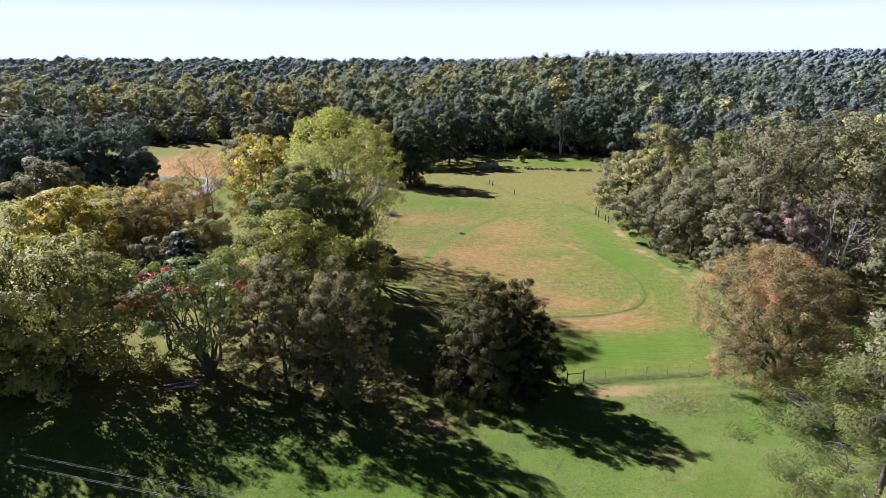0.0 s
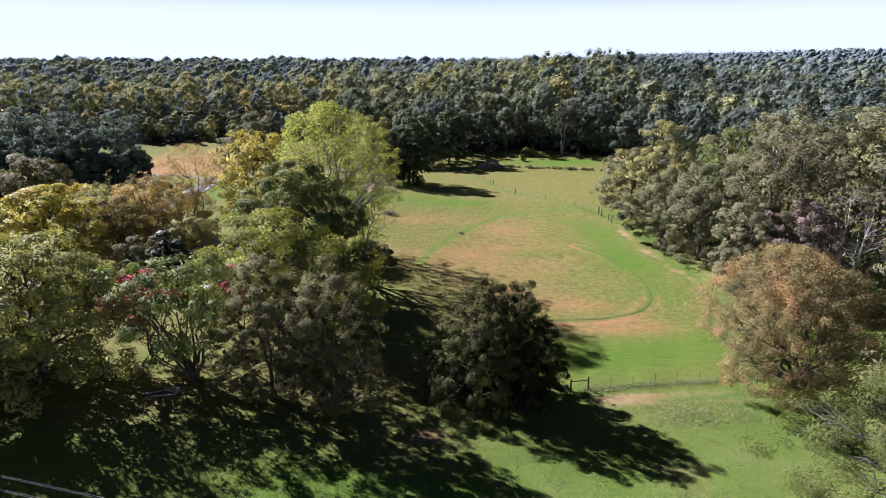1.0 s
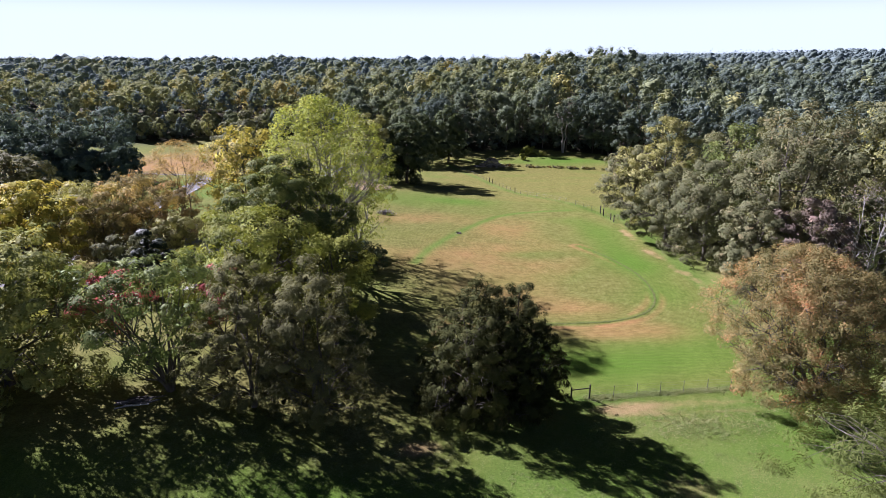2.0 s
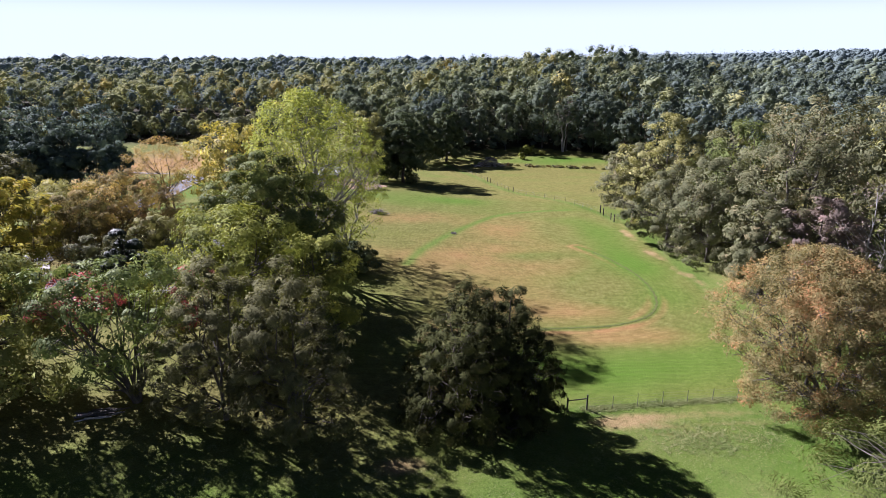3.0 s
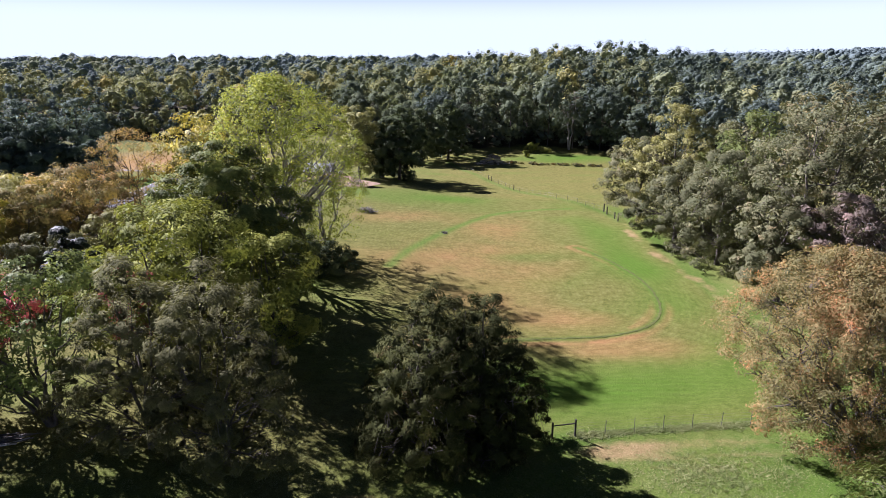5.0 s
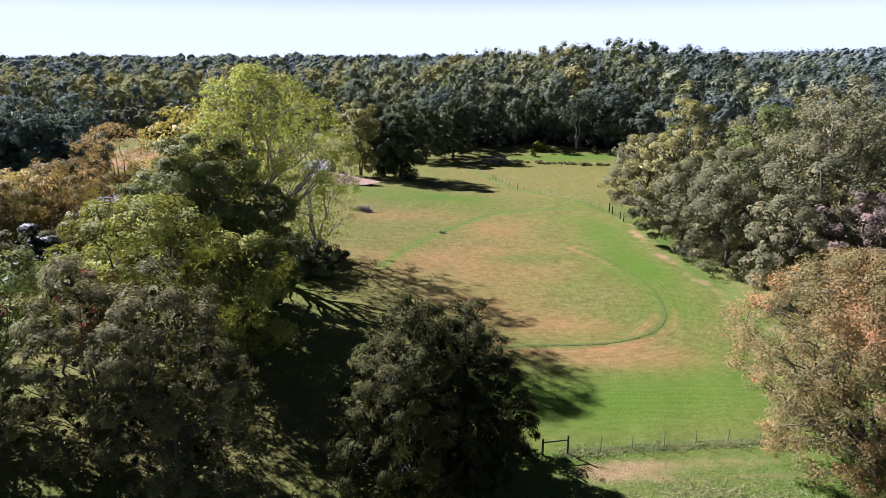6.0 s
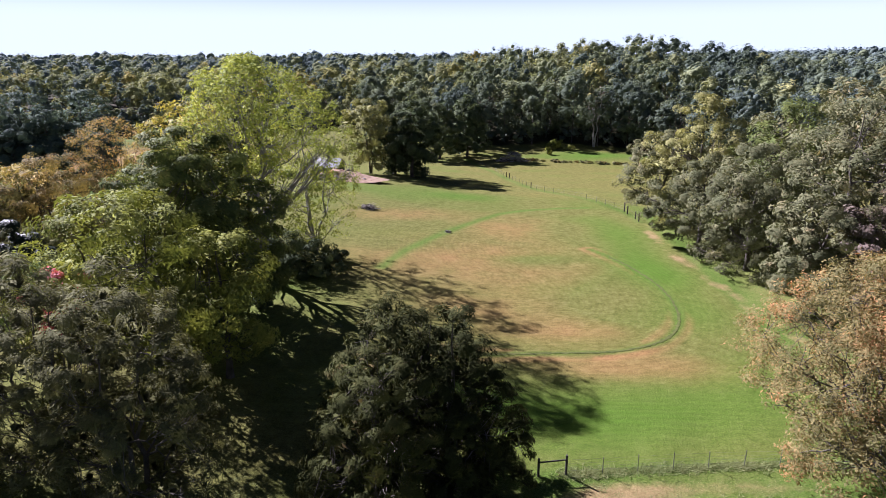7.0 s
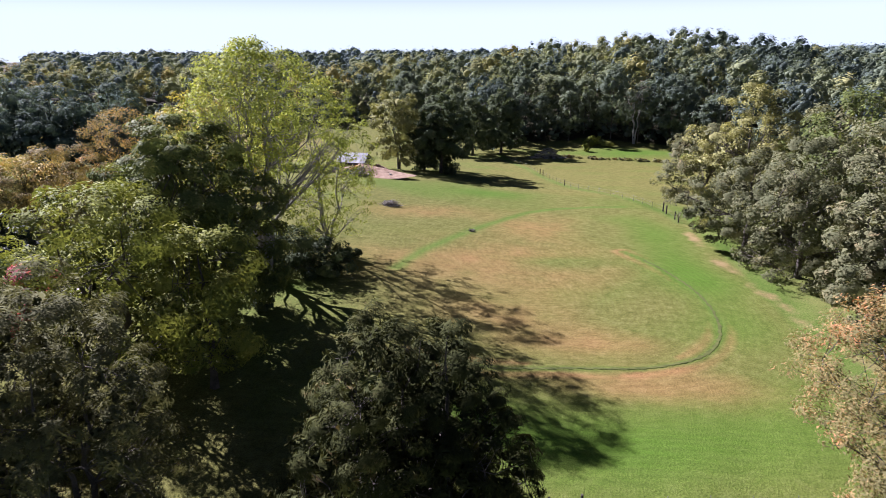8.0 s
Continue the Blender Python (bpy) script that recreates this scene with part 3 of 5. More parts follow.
def ground_material():
    m, nodes, links = material("pasture")
    out = nodes.new("ShaderNodeOutputMaterial")
    p = nodes.new("ShaderNodeBsdfPrincipled")
    p.inputs["Roughness"].default_value = 0.9
    p.inputs["Specular IOR Level"].default_value = 0.03

    def attribute(name):
        a = nodes.new("ShaderNodeAttribute")
        a.attribute_name = name
        return a.outputs["Fac"]

    big = noise_node(nodes, links, 0.09, 4.0)
    mid = noise_node(nodes, links, 0.9, 5.0, 0.65)
    fine = noise_node(nodes, links, 5.0, 4.0, 0.7)
    blades = noise_node(nodes, links, 9.0, 4.0, 0.8)
    # mower swaths: faint stripes side by side along the field
    co = nodes.new("ShaderNodeTexCoord")
    turn = nodes.new("ShaderNodeMapping")
    turn.inputs["Rotation"].default_value = (0, 0, radians(-83))
    links.new(co.outputs["Object"], turn.inputs["Vector"])
    stripes = nodes.new("ShaderNodeTexWave")
    stripes.inputs["Scale"].default_value, stripes.inputs["Distortion"].default_value, stripes.inputs["Detail"].default_value = 0.21, 3.5, 2.0
    stripes.inputs["Detail Scale"].default_value = 0.12
    links.new(turn.outputs[0], stripes.inputs["Vector"])

    grass = ramp(nodes, [(0.36, (0.075, 0.080, 0.018)), (0.5, (0.128, 0.130, 0.034)), (0.64, (0.180, 0.174, 0.058))])
    v = maths(nodes, links, "MULTIPLY_ADD", mid.outputs["Fac"], 0.5)
    links.new(maths(nodes, links, "MULTIPLY", fine.outputs["Fac"], 0.5), v.node.inputs[2])
    links.new(v, grass.inputs["Fac"])
    rich = mixed(nodes, links, grass.outputs["Color"], (0.066, 0.140, 0.014), maths(nodes, links, "MULTIPLY", attribute("lush"), 0.85))
    tan = ramp(nodes, [(0.36, (0.20, 0.112, 0.045)), (0.5, (0.265, 0.148, 0.062)), (0.64, (0.315, 0.182, 0.082))])
    links.new(v, tan.inputs["Fac"])
    d = maths(nodes, links, "MULTIPLY_ADD", mid.outputs["Fac"], 0.14)
    links.new(maths(nodes, links, "SUBTRACT", maths(nodes, links, "MULTIPLY", attribute("dry"), 1.2), 0.16), d.node.inputs[2])
    colour = mixed(nodes, links, rich, tan.outputs["Color"], maths(nodes, links, "MULTIPLY", maths(nodes, links, "MAXIMUM", d, 0.0), 0.84, True))
    colour = mixed(nodes, links, colour, (0.080, 0.120, 0.022), maths(nodes, links, "MULTIPLY", maths(nodes, links, "MULTIPLY", stripes.outputs["Fac"], attribute("lush")), 0.30))
    weeds = ramp(nodes, [(0.36, (0.046, 0.088, 0.013)), (0.50, (0.085, 0.138, 0.024)), (0.60, (0.135, 0.158, 0.045)), (0.72, (0.25, 0.22, 0.10))])
    w = maths(nodes, links, "MULTIPLY_ADD", big.outputs["Fac"], 0.5)
    links.new(maths(nodes, links, "MULTIPLY", fine.outputs["Fac"], 0.5), w.node.inputs[2])
    links.new(w, weeds.inputs["Fac"])
    colour = mixed(nodes, links, colour, weeds.outputs["Color"], attribute("rough"))
    trodden = ramp(nodes, [(0.38, (0.120, 0.096, 0.044)), (0.5, (0.232, 0.176, 0.072)), (0.62, (0.152, 0.160, 0.044))])
    links.new(v, trodden.inputs["Fac"])
    colour = mixed(nodes, links, colour, trodden.outputs["Color"], maths(nodes, links, "MULTIPLY", maths(nodes, links, "MULTIPLY", attribute("litter"), mid.outputs["Fac"]), 0.55))
    colour = mixed(nodes, links, colour, (0.084, 0.142, 0.024), maths(nodes, links, "MULTIPLY", attribute("track"), 0.85))
    soil = ramp(nodes, [(0.3, (0.175, 0.128, 0.055)), (0.7, (0.30, 0.225, 0.105))])
    links.new(v, soil.inputs["Fac"])
    b = maths(nodes, links, "MULTIPLY_ADD", mid.outputs["Fac"], 1.2)
    links.new(maths(nodes, links, "SUBTRACT", maths(nodes, links, "MULTIPLY", attribute("bare"), 1.8), 1.0), b.node.inputs[2])
    colour = mixed(nodes, links, colour, soil.outputs["Color"], maths(nodes, links, "MAXIMUM", b, 0.0, True))
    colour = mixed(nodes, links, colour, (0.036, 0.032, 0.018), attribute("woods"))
    # mower laps, side by side
    drift = noise_node(nodes, links, 0.22, 2.0)
    lap = maths(nodes, links, "MULTIPLY_ADD", drift.outputs["Fac"], 1.6)
    links.new(attribute("lap"), lap.node.inputs[2])
    swath = maths(nodes, links, "SINE", maths(nodes, links, "MULTIPLY", lap, 8.4))
    swath = maths(nodes, links, "MULTIPLY", swath, maths(nodes, links, "MULTIPLY", attribute("mown"), mid.outputs["Fac"]))
    shine = maths(nodes, links, "MULTIPLY_ADD", swath, 0.09)
    shine.node.inputs[2].default_value = 1.0
    colour = mixed(nodes, links, colour, shine, 1.0, "MULTIPLY")
    grain = ramp(nodes, [(0.36, (0.36, 0.36, 0.36)), (0.64, (1.55, 1.55, 1.55))])
    links.new(blades.outputs["Fac"], grain.inputs["Fac"])
    colour = mixed(nodes, links, colour, grain.outputs["Color"], 0.5, "MULTIPLY")
    links.new(colour, p.inputs["Base Color"])
    h = maths(nodes, links, "MULTIPLY_ADD", fine.outputs["Fac"], 0.7)
    links.new(maths(nodes, links, "MULTIPLY", blades.outputs["Fac"], 0.3), h.node.inputs[2])
    bu = nodes.new("ShaderNodeBump")
    bu.inputs["Strength"].default_value, bu.inputs["Distance"].default_value = 1.0, 0.13
    links.new(h, bu.inputs["Height"])
    links.new(bu.outputs["Normal"], p.inputs["Normal"])
    links.new(p.outputs[0], out.inputs["Surface"])
    return m


build_ground()

# ---------------------------------------------------------------- far woods


def woods_material():
    m, nodes, links = material("far_leaves_hazed")
    out = nodes.new("ShaderNodeOutputMaterial")
    a = nodes.new("ShaderNodeAttribute")
    a.attribute_name = "tint"
    geo = nodes.new("ShaderNodeNewGeometry")
    # bluish low stops: the haze of distance put into the leaf colour
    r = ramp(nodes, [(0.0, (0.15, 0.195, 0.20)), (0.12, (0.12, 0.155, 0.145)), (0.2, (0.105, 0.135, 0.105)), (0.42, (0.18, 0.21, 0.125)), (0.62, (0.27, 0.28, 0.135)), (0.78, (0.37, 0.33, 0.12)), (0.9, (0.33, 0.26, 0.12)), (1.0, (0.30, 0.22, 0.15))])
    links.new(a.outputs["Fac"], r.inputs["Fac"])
    g = ramp(nodes, [(0.0, (0.9, 0.9, 0.9)), (1.0, (1.1, 1.09, 1.06))])
    links.new(geo.outputs["Random Per Island"], g.inputs["Fac"])
    colour = mixed(nodes, links, r.outputs["Color"], g.outputs["Color"], 1.0, "MULTIPLY")
    # clump noise also speckles the leaf colour, standing for lit and shaded leaves
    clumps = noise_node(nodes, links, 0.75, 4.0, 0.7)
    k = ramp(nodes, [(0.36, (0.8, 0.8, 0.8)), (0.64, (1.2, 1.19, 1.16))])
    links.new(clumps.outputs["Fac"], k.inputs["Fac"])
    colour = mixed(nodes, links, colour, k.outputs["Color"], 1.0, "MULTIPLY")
    bu = nodes.new("ShaderNodeBump")
    bu.inputs["Strength"].default_value, bu.inputs["Distance"].default_value = 1.0, 0.4
    links.new(clumps.outputs["Fac"], bu.inputs["Height"])
    p = nodes.new("ShaderNodeBsdfPrincipled")
    p.inputs["Roughness"].default_value, p.inputs["Specular IOR Level"].default_value = 0.8, 0.02
    t = nodes.new("ShaderNodeBsdfTranslucent")
    lit = mixed(nodes, links, colour, (1.3, 1.3, 0.8), 1.0, "MULTIPLY")
    links.new(colour, p.inputs["Base Color"])
    links.new(lit, t.inputs["Color"])
    links.new(bu.outputs["Normal"], p.inputs["Normal"])
    s = nodes.new("ShaderNodeMixShader")
    s.inputs[0].default_value = 0.2
    links.new(p.outputs[0], s.inputs[1])
    links.new(t.outputs[0], s.inputs[2])
    links.new(s.outputs[0], out.inputs["Surface"])
    return m


FAR_LEAF_HAZED = woods_material()


def scatter(rng, spacing, inside, x0, x1, y0, y1):
    """Places on a shaken grid, where inside(x, y) holds."""
    gx, gy = np.meshgrid(np.arange(x0, x1, spacing), np.arange(y0, y1, spacing))
    x = gx.ravel() + rng.uniform(-0.45, 0.45, gx.size) * spacing
    y = gy.ravel() + rng.uniform(-0.45, 0.45, gx.size) * spacing
    k = inside(x, y)
    return x[k], y[k]


def woods(name, label, seed, x, y, height, radius, low, cards, card, tint, trunks=0, lobes=9, heart=0.5):
    """Many trees as one mass: lobes of leaf cards over each crown, and trunks for the first ones."""
    rng = np.random.default_rng(seed)
    n = len(x)
    z = land(x, y)
    # lobes over each crown: one at the top, the rest round it
    ld = unit(rng.normal(size=(n, lobes, 3)) + np.array([0, 0, 0.35]))
    ld[:, 0] = (0, 0, 1)
    pine = (tint < 0.14)[:, None]
    span = (height * (1 - low))[:, None] * 0.5
    spread = radius[:, None] * rng.uniform(0.5, 0.92, (n, lobes))
    lc = np.empty((n, lobes, 3))
    lc[:, :, 0] = x[:, None] + ld[:, :, 0] * spread
    lc[:, :, 1] = y[:, None] + ld[:, :, 1] * spread
    lc[:, :, 2] = (z + height * (1 + low) * 0.5)[:, None] + ld[:, :, 2] * span * 0.78
    taper = np.where(pine, 1 - 0.55 * np.clip((ld[:, :, 2] + 1) / 2, 0, 1), 1.0)
    lc[:, :, 0] = x[:, None] + (lc[:, :, 0] - x[:, None]) * taper
    lc[:, :, 1] = y[:, None] + (lc[:, :, 1] - y[:, None]) * taper
    lr = radius[:, None] * rng.uniform(0.7, 1.35, (n, lobes)) * (1.55 / lobes ** 0.5) * np.where(pine, 0.8, 1.0)
    # leaf cards over the outside of each lobe
    each = np.repeat(np.arange(n), cards)
    lobe = rng.integers(0, lobes, len(each))
    d = unit(rng.normal(size=(len(each), 3)) * 0.75 + ld[each, lobe] * 0.75 + np.array([0, 0, 0.3]))
    pos = lc[each, lobe] + d * (lr[each, lobe] * rng.uniform(0.62, 1.12, len(each)))[:, None]
    facing = 0.6 * d + 0.9 * ld[each, lobe] + np.array([0, 0, 0.2]) + rng.normal(size=d.shape) * 0.25
    verts, faces = leaves_arrays(rng, pos, facing, card, 1.15, None, 3)
    soft = unit(0.5 * d + 0.8 * ld[each, lobe] + np.array([0, 0, 0.2]))
    normals = [np.repeat(unit(0.75 * soft + 0.25 * unit(facing)), 3, 0)]
    shade = np.repeat(np.clip(tint[each] + rng.normal(size=len(each)) * 0.03, 0, 1), 3)
    # larger sprays deep in each crown
    deep = 4
    own = np.repeat(np.arange(n), deep)
    d = rng.normal(size=(len(own), 3)) * 0.26
    pos = np.stack([x[own] + d[:, 0] * radius[own], y[own] + d[:, 1] * radius[own], (z + height * (1 + low) * 0.45)[own] + d[:, 2] * span[own, 0]], 1)
    more, spray = leaves_arrays(rng, pos, rng.normal(size=pos.shape), 0.55 * float(np.mean(radius)), 1.1, None, 3)
    normals.append(np.repeat(unit(d + np.array([0, 0, 0.1])), 3, 0))
    faces = np.concatenate([faces, spray + len(verts)])
    verts = np.concatenate([verts, more])
    shade = np.concatenate([shade, np.repeat(tint[own], 3)])
    # the dense heart of each lobe
    bulk, tri = lumps_of_leaves(rng, lc.reshape(-1, 3), lr.ravel() * heart, 0.85, 0.25, 1)
    normals.append(unit(bulk - np.repeat(lc.reshape(-1, 3), len(BALLS[1][0]), 0)))
    faces = np.concatenate([faces, tri + len(verts)])
    verts = np.concatenate([verts, bulk])
    shade = np.concatenate([shade, np.repeat(tint, lobes * len(BALLS[1][0]))])
    index = np.zeros(len(faces), np.int32)
    groups = [faces]
    if trunks:
        order = np.argsort(np.hypot(x, y))[:trunks]
        lines = [([(x[i], y[i], z[i] - 0.3), (x[i] + 0.2, y[i], z[i] + height[i] * 0.4), (x[i], y[i], z[i] + height[i] * 0.8)], (0.3, 0.22, 0.06)) for i in order]
        tv, tf = tubes(lines, 5)
        normals.append(unit(np.stack([tv[:, 0] - np.repeat(x[order], 15), tv[:, 1] - np.repeat(y[order], 15), np.full(len(tv), 0.01)], 1)))
        groups.append(tf + len(verts))
        verts = np.concatenate([verts, tv])
        shade = np.concatenate([shade, np.zeros(len(tv))])
        index = np.concatenate([index, np.ones(len(tf), np.int32)])
    me = mesh_of(name, verts, groups, [FAR_LEAF_HAZED, BARK], False, index, np.concatenate(normals))
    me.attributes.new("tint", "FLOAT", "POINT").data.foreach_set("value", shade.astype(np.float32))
    return tagged(new(name, me), label, "forest", kind="stuff")


def tints(rng, x, y, pines=0.0):
    """The tint of each tree's leaves: drifts of green, olive and yellow, with pines among them; haze, light and shade
    are put into it.
    """
    # left lighter, right darker: lit and shadowed fronts put into the tint
    t = 0.46 + 0.1 * smooth(-40, -110, x) - 0.22 * smooth(45, 130, x) + 0.2 * wander(x, y, 55.0, 21) + rng.normal(size=len(x)) * 0.12
    t = np.clip(t, 0.16, 1.0)
    gone = rng.uniform(0, 1, len(x)) < pines
    # the bluish tint of the pines also stands for haze
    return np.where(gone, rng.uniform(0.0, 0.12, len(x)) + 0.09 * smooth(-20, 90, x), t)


def build_woods():
    rng = np.random.default_rng(5)
    view = lambda x, y, m: (x - 6 < 0.74 * y + m) & (6 - x < 0.80 * y + m)  # noqa: E731
    x, y = scatter(rng, 8.2, lambda x, y: (y > woods_edge(x)) & (y < woods_edge(x) + 26) & view(x, y, 20), -400, 420, 140, 460)
    tall = np.where(x < -62, rng.uniform(9, 14, len(x)), rng.uniform(12, 25, len(x)) + 5.5 * smooth(-25, 10, x) * (1 - smooth(95, 130, x)))
    # middle and right of the edge: a lower tint paints its shaded front
    woods("woodland_edge", "dense edge of mixed autumn woodland beyond the pasture", 31, x, y, tall, tall * rng.uniform(0.24, 0.34, len(x)), np.full(len(x), 0.06), 1500, 0.8, np.where(x > -55, np.clip(0.55 * tints(rng, x, y), 0.15, 1), tints(rng, x, y, 0.2)), 260, 42)
    x, y = scatter(rng, 5.2, lambda x, y: (y > woods_edge(x) + 3) & (y < woods_edge(x) + 24) & view(x, y, 10), -400, 420, 140, 460)
    woods("undergrowth", "dark bushy undergrowth beneath the woodland edge", 36, x, y, rng.uniform(4, 8, len(x)), rng.uniform(2.4, 3.8, len(x)), np.full(len(x), 0.0), 60, 0.9, rng.uniform(0.1, 0.3, len(x)), 0, 5)
    x, y = scatter(rng, 9.4, lambda x, y: (y >= woods_edge(x) + 26) & (y < 445) & view(x, y, 10), -420, 440, 160, 450)
    # more bluish trees to the left, for haze
    woods("woodland", "mixed green and yellowing woodland on rising ground", 32, x, y, rng.uniform(14, 28, len(x)) + 4.5 * smooth(-25, 10, x) * (1 - smooth(120, 170, x)), rng.uniform(3.8, 7.4, len(x)), np.full(len(x), 0.36), 290, 1.05, np.where(x > -55, tints(rng, x, y, 0.12), tints(rng, x, y, 0.3)), 0, 13)
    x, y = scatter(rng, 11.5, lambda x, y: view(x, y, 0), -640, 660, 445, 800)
    # from here on tints go bluer with distance: haze painted into the leaves
    woods("distant_woodland", "distant woodland with many pines, haze painted into its leaf colour", 33, x, y, rng.uniform(14, 26, len(x)), rng.uniform(4.2, 8.0, len(x)), np.full(len(x), 0.5), 42, 1.6, np.clip(0.75 * tints(rng, x, y, 0.6), 0, 1), 0, 5, 0.66)
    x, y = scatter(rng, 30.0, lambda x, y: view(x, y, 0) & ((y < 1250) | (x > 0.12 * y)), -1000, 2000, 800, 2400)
    woods("horizon_woodland", "wooded ridges along the horizon, blue-green with haze painted in", 34, x, y, rng.uniform(12, 27, len(x)), rng.uniform(8, 15, len(x)), np.full(len(x), 0.4), 16, 2.4, np.clip(0.28 * tints(rng, x, y, 0.8), 0, 1), 0, 5, 0.85)
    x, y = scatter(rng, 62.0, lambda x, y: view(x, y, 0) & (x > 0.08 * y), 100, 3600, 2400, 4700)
    woods("far_ridge_woodland", "wooded ridge on the horizon, painted faint blue for haze", 35, x, y, rng.uniform(5, 14, len(x)), rng.uniform(22, 36, len(x)), np.full(len(x), 0.2), 4, 7.0, np.full(len(x), 0.03), 0, 3)


build_woods()

# ---------------------------------------------------------------- trees near by

# beside the fence and the lane
tree("cedar", "dense dark green cedar with a rounded cone shape in grass", "tree", 4.6, 62.6, CEDAR, turn=20, seed=101, height=14.2, radius=5.8, foot=0.2, profile="pyramid", puffs=560, puff=0.62, per=84, leaf=0.17, longer=2.2, broad=0.6, boughs=120, flat=0.6, stems=2, trunk=0.32, lumps=0.28, upward=0.15, plume=0.8, limbs=16)
tree("cedar", "narrow dark cedar grown against a broader one", "tree", 8.6, 63.6, CEDAR, turn=80, seed=102, height=13.6, radius=5.0, foot=0.2, profile="pyramid", puffs=460, puff=0.6, per=95, leaf=0.17, longer=2.2, broad=0.6, boughs=120, flat=0.6, trunk=0.28, lumps=0.22, upward=0.15, plume=0.8, limbs=16)
tree("juniper", "tall feathery grey-green juniper with several stems", "tree", -16.8, 59.4, JUNIPER, turn=10, seed=103, height=15.0, radius=4.9, foot=1.2, profile="spire", puffs=400, puff=0.62, per=85, leaf=0.16, longer=2.2, broad=0.6, boughs=90, flat=0.6, stems=3, trunk=0.3, lumps=0.3, upward=0.5, plume=0.9, limbs=8, fill=1, dense=0.2)
tree("juniper", "feathery grey-green juniper close beside another", "tree", -10.4, 58.2, JUNIPER, turn=70, seed=104, height=15.6, radius=5.0, foot=0.9, profile="spire", puffs=420, puff=0.62, per=85, leaf=0.16, longer=2.2, broad=0.6, boughs=90, flat=0.6, stems=2, trunk=0.28, lumps=0.32, upward=0.5, plume=0.9, limbs=10, fill=1, dense=0.2)
tree("maple", "open vase-shaped maple with many bare lower stems", "tree", -25.3, 61.0, MAPLE, turn=0, lean=(-1.6, 0), seed=105, height=13.2, radius=5.7, foot=3.2, profile="vase", puffs=250, puff=0.75, per=56, leaf=0.24, fill=1, stems=9, spread=0.85, trunk=0.55, lumps=0.3, upward=0.6, limbs=4, dense=0)
tree("shade_tree", "broad yellow-green tree with a dense round crown", "tree", -40.8, 60.6, SUNNY, turn=0, seed=106, height=14.4, radius=8.4, foot=0.2, profile="dome", puffs=520, puff=0.95, per=60, leaf=0.28, trunk=0.4, lumps=0.2, limbs=12, plume=0.4)
tree("shade_tree", "yellow-green tree with a dense crown down to the grass", "tree", -54.0, 65.0, SUNNY, turn=0, seed=116, height=18.0, radius=7.4, foot=0.3, profile="dome", puffs=260, puff=1.2, per=40, leaf=0.4, trunk=0.4, lumps=0.2, limbs=10, plume=0.4)
tree("shade_tree", "yellow-green tree with a dense crown down to the grass", "tree", -49.5, 52.5, SUNNY, turn=0, seed=117, height=15.5, radius=7.0, foot=0.3, profile="dome", puffs=260, puff=1.2, per=40, leaf=0.4, trunk=0.4, lumps=0.2, limbs=10, plume=0.4)
tree("dogwood", "small dogwood with dark red autumn leaves", "tree", -32.4, 66.5, RED, turn=0, seed=107, height=9.4, radius=2.7, foot=3.4, profile="vase", puffs=80, puff=0.7, per=45, leaf=0.22, stems=3, trunk=0.18)
tree("dogwood", "slim dogwood with dull red leaves behind a maple", "tree", -23.2, 70.0, RED, turn=0, seed=119, height=9.6, radius=2.0, foot=3.4, profile="vase", puffs=50, puff=0.7, per=45, leaf=0.22, stems=3, trunk=0.18)
tree("pecan", "broad tree with fresh yellow-green leaf clumps", "tree", -20.0, 75.2, FRESH, turn=0, seed=108, height=14.4, radius=8.8, foot=2.2, profile="dome", puffs=300, puff=1.45, per=110, leaf=0.24, flat=0.75, stems=2, trunk=0.45, lumps=0.34, limbs=10)
tree("pecan", "smaller tree with fresh green leaf clumps", "tree", -11.6, 74.2, FRESH, turn=60, seed=118, height=13.2, radius=3.8, foot=2.4, profile="round", puffs=110, puff=1.15, per=100, leaf=0.22, flat=0.75, trunk=0.3, lumps=0.34, limbs=9)
tree("oak", "dense dark green oak with a tall rounded crown", "tree", -20.6, 88.0, GREEN, turn=0, seed=109, height=18.8, radius=8.4, foot=1.4, profile="dome", puffs=680, puff=1.2, per=110, leaf=0.24, flat=0.6, trunk=0.5, lumps=0.28, limbs=12)
tree("tulip_poplar", "tall airy yellow-green poplar with pale branching stems", "tree", -17.2, 98.5, POPLAR, PALE_BARK, turn=0, seed=110, height=26.6, radius=8.6, foot=6.0, profile="tall", puffs=760, puff=0.9, per=30, leaf=0.25, stems=4, trunk=0.75, spread=0.34, lumps=0.3, upward=0.9, limbs=10, inside=0.4, fill=0, bare_low=0.85, boughs=0)
tree("birch", "slender half-bare tree with sparse yellowing leaves", "tree", -14.2, 111.5, POPLAR, PALE_BARK, turn=30, seed=111, height=22.5, radius=6.8, foot=1.6, profile="tall", puffs=460, puff=0.75, per=36, leaf=0.2, stems=3, trunk=0.4, lumps=0.35, upward=0.35, limbs=12, inside=0.45, fill=0, boughs=0)
tree("hickory", "golden yellow hickory with green in its crown", "tree", -35.6, 121.0, YELLOW, turn=0, seed=112, height=18.6, radius=7.4, foot=3.0, profile="dome", puffs=260, puff=1.2, per=44, leaf=0.3, trunk=0.4, lumps=0.34, stems=3, upward=0.6, fill=1, limbs=8)
tree("locust", "thin half-bare tree with sparse orange leaves", "tree", -47.2, 119.0, ORANGE, turn=0, seed=113, height=16.4, radius=5.6, foot=4.5, profile="vase", puffs=260, puff=0.8, per=34, leaf=0.17, stems=3, trunk=0.34, upward=0.7, limbs=8, fill=0, boughs=0)
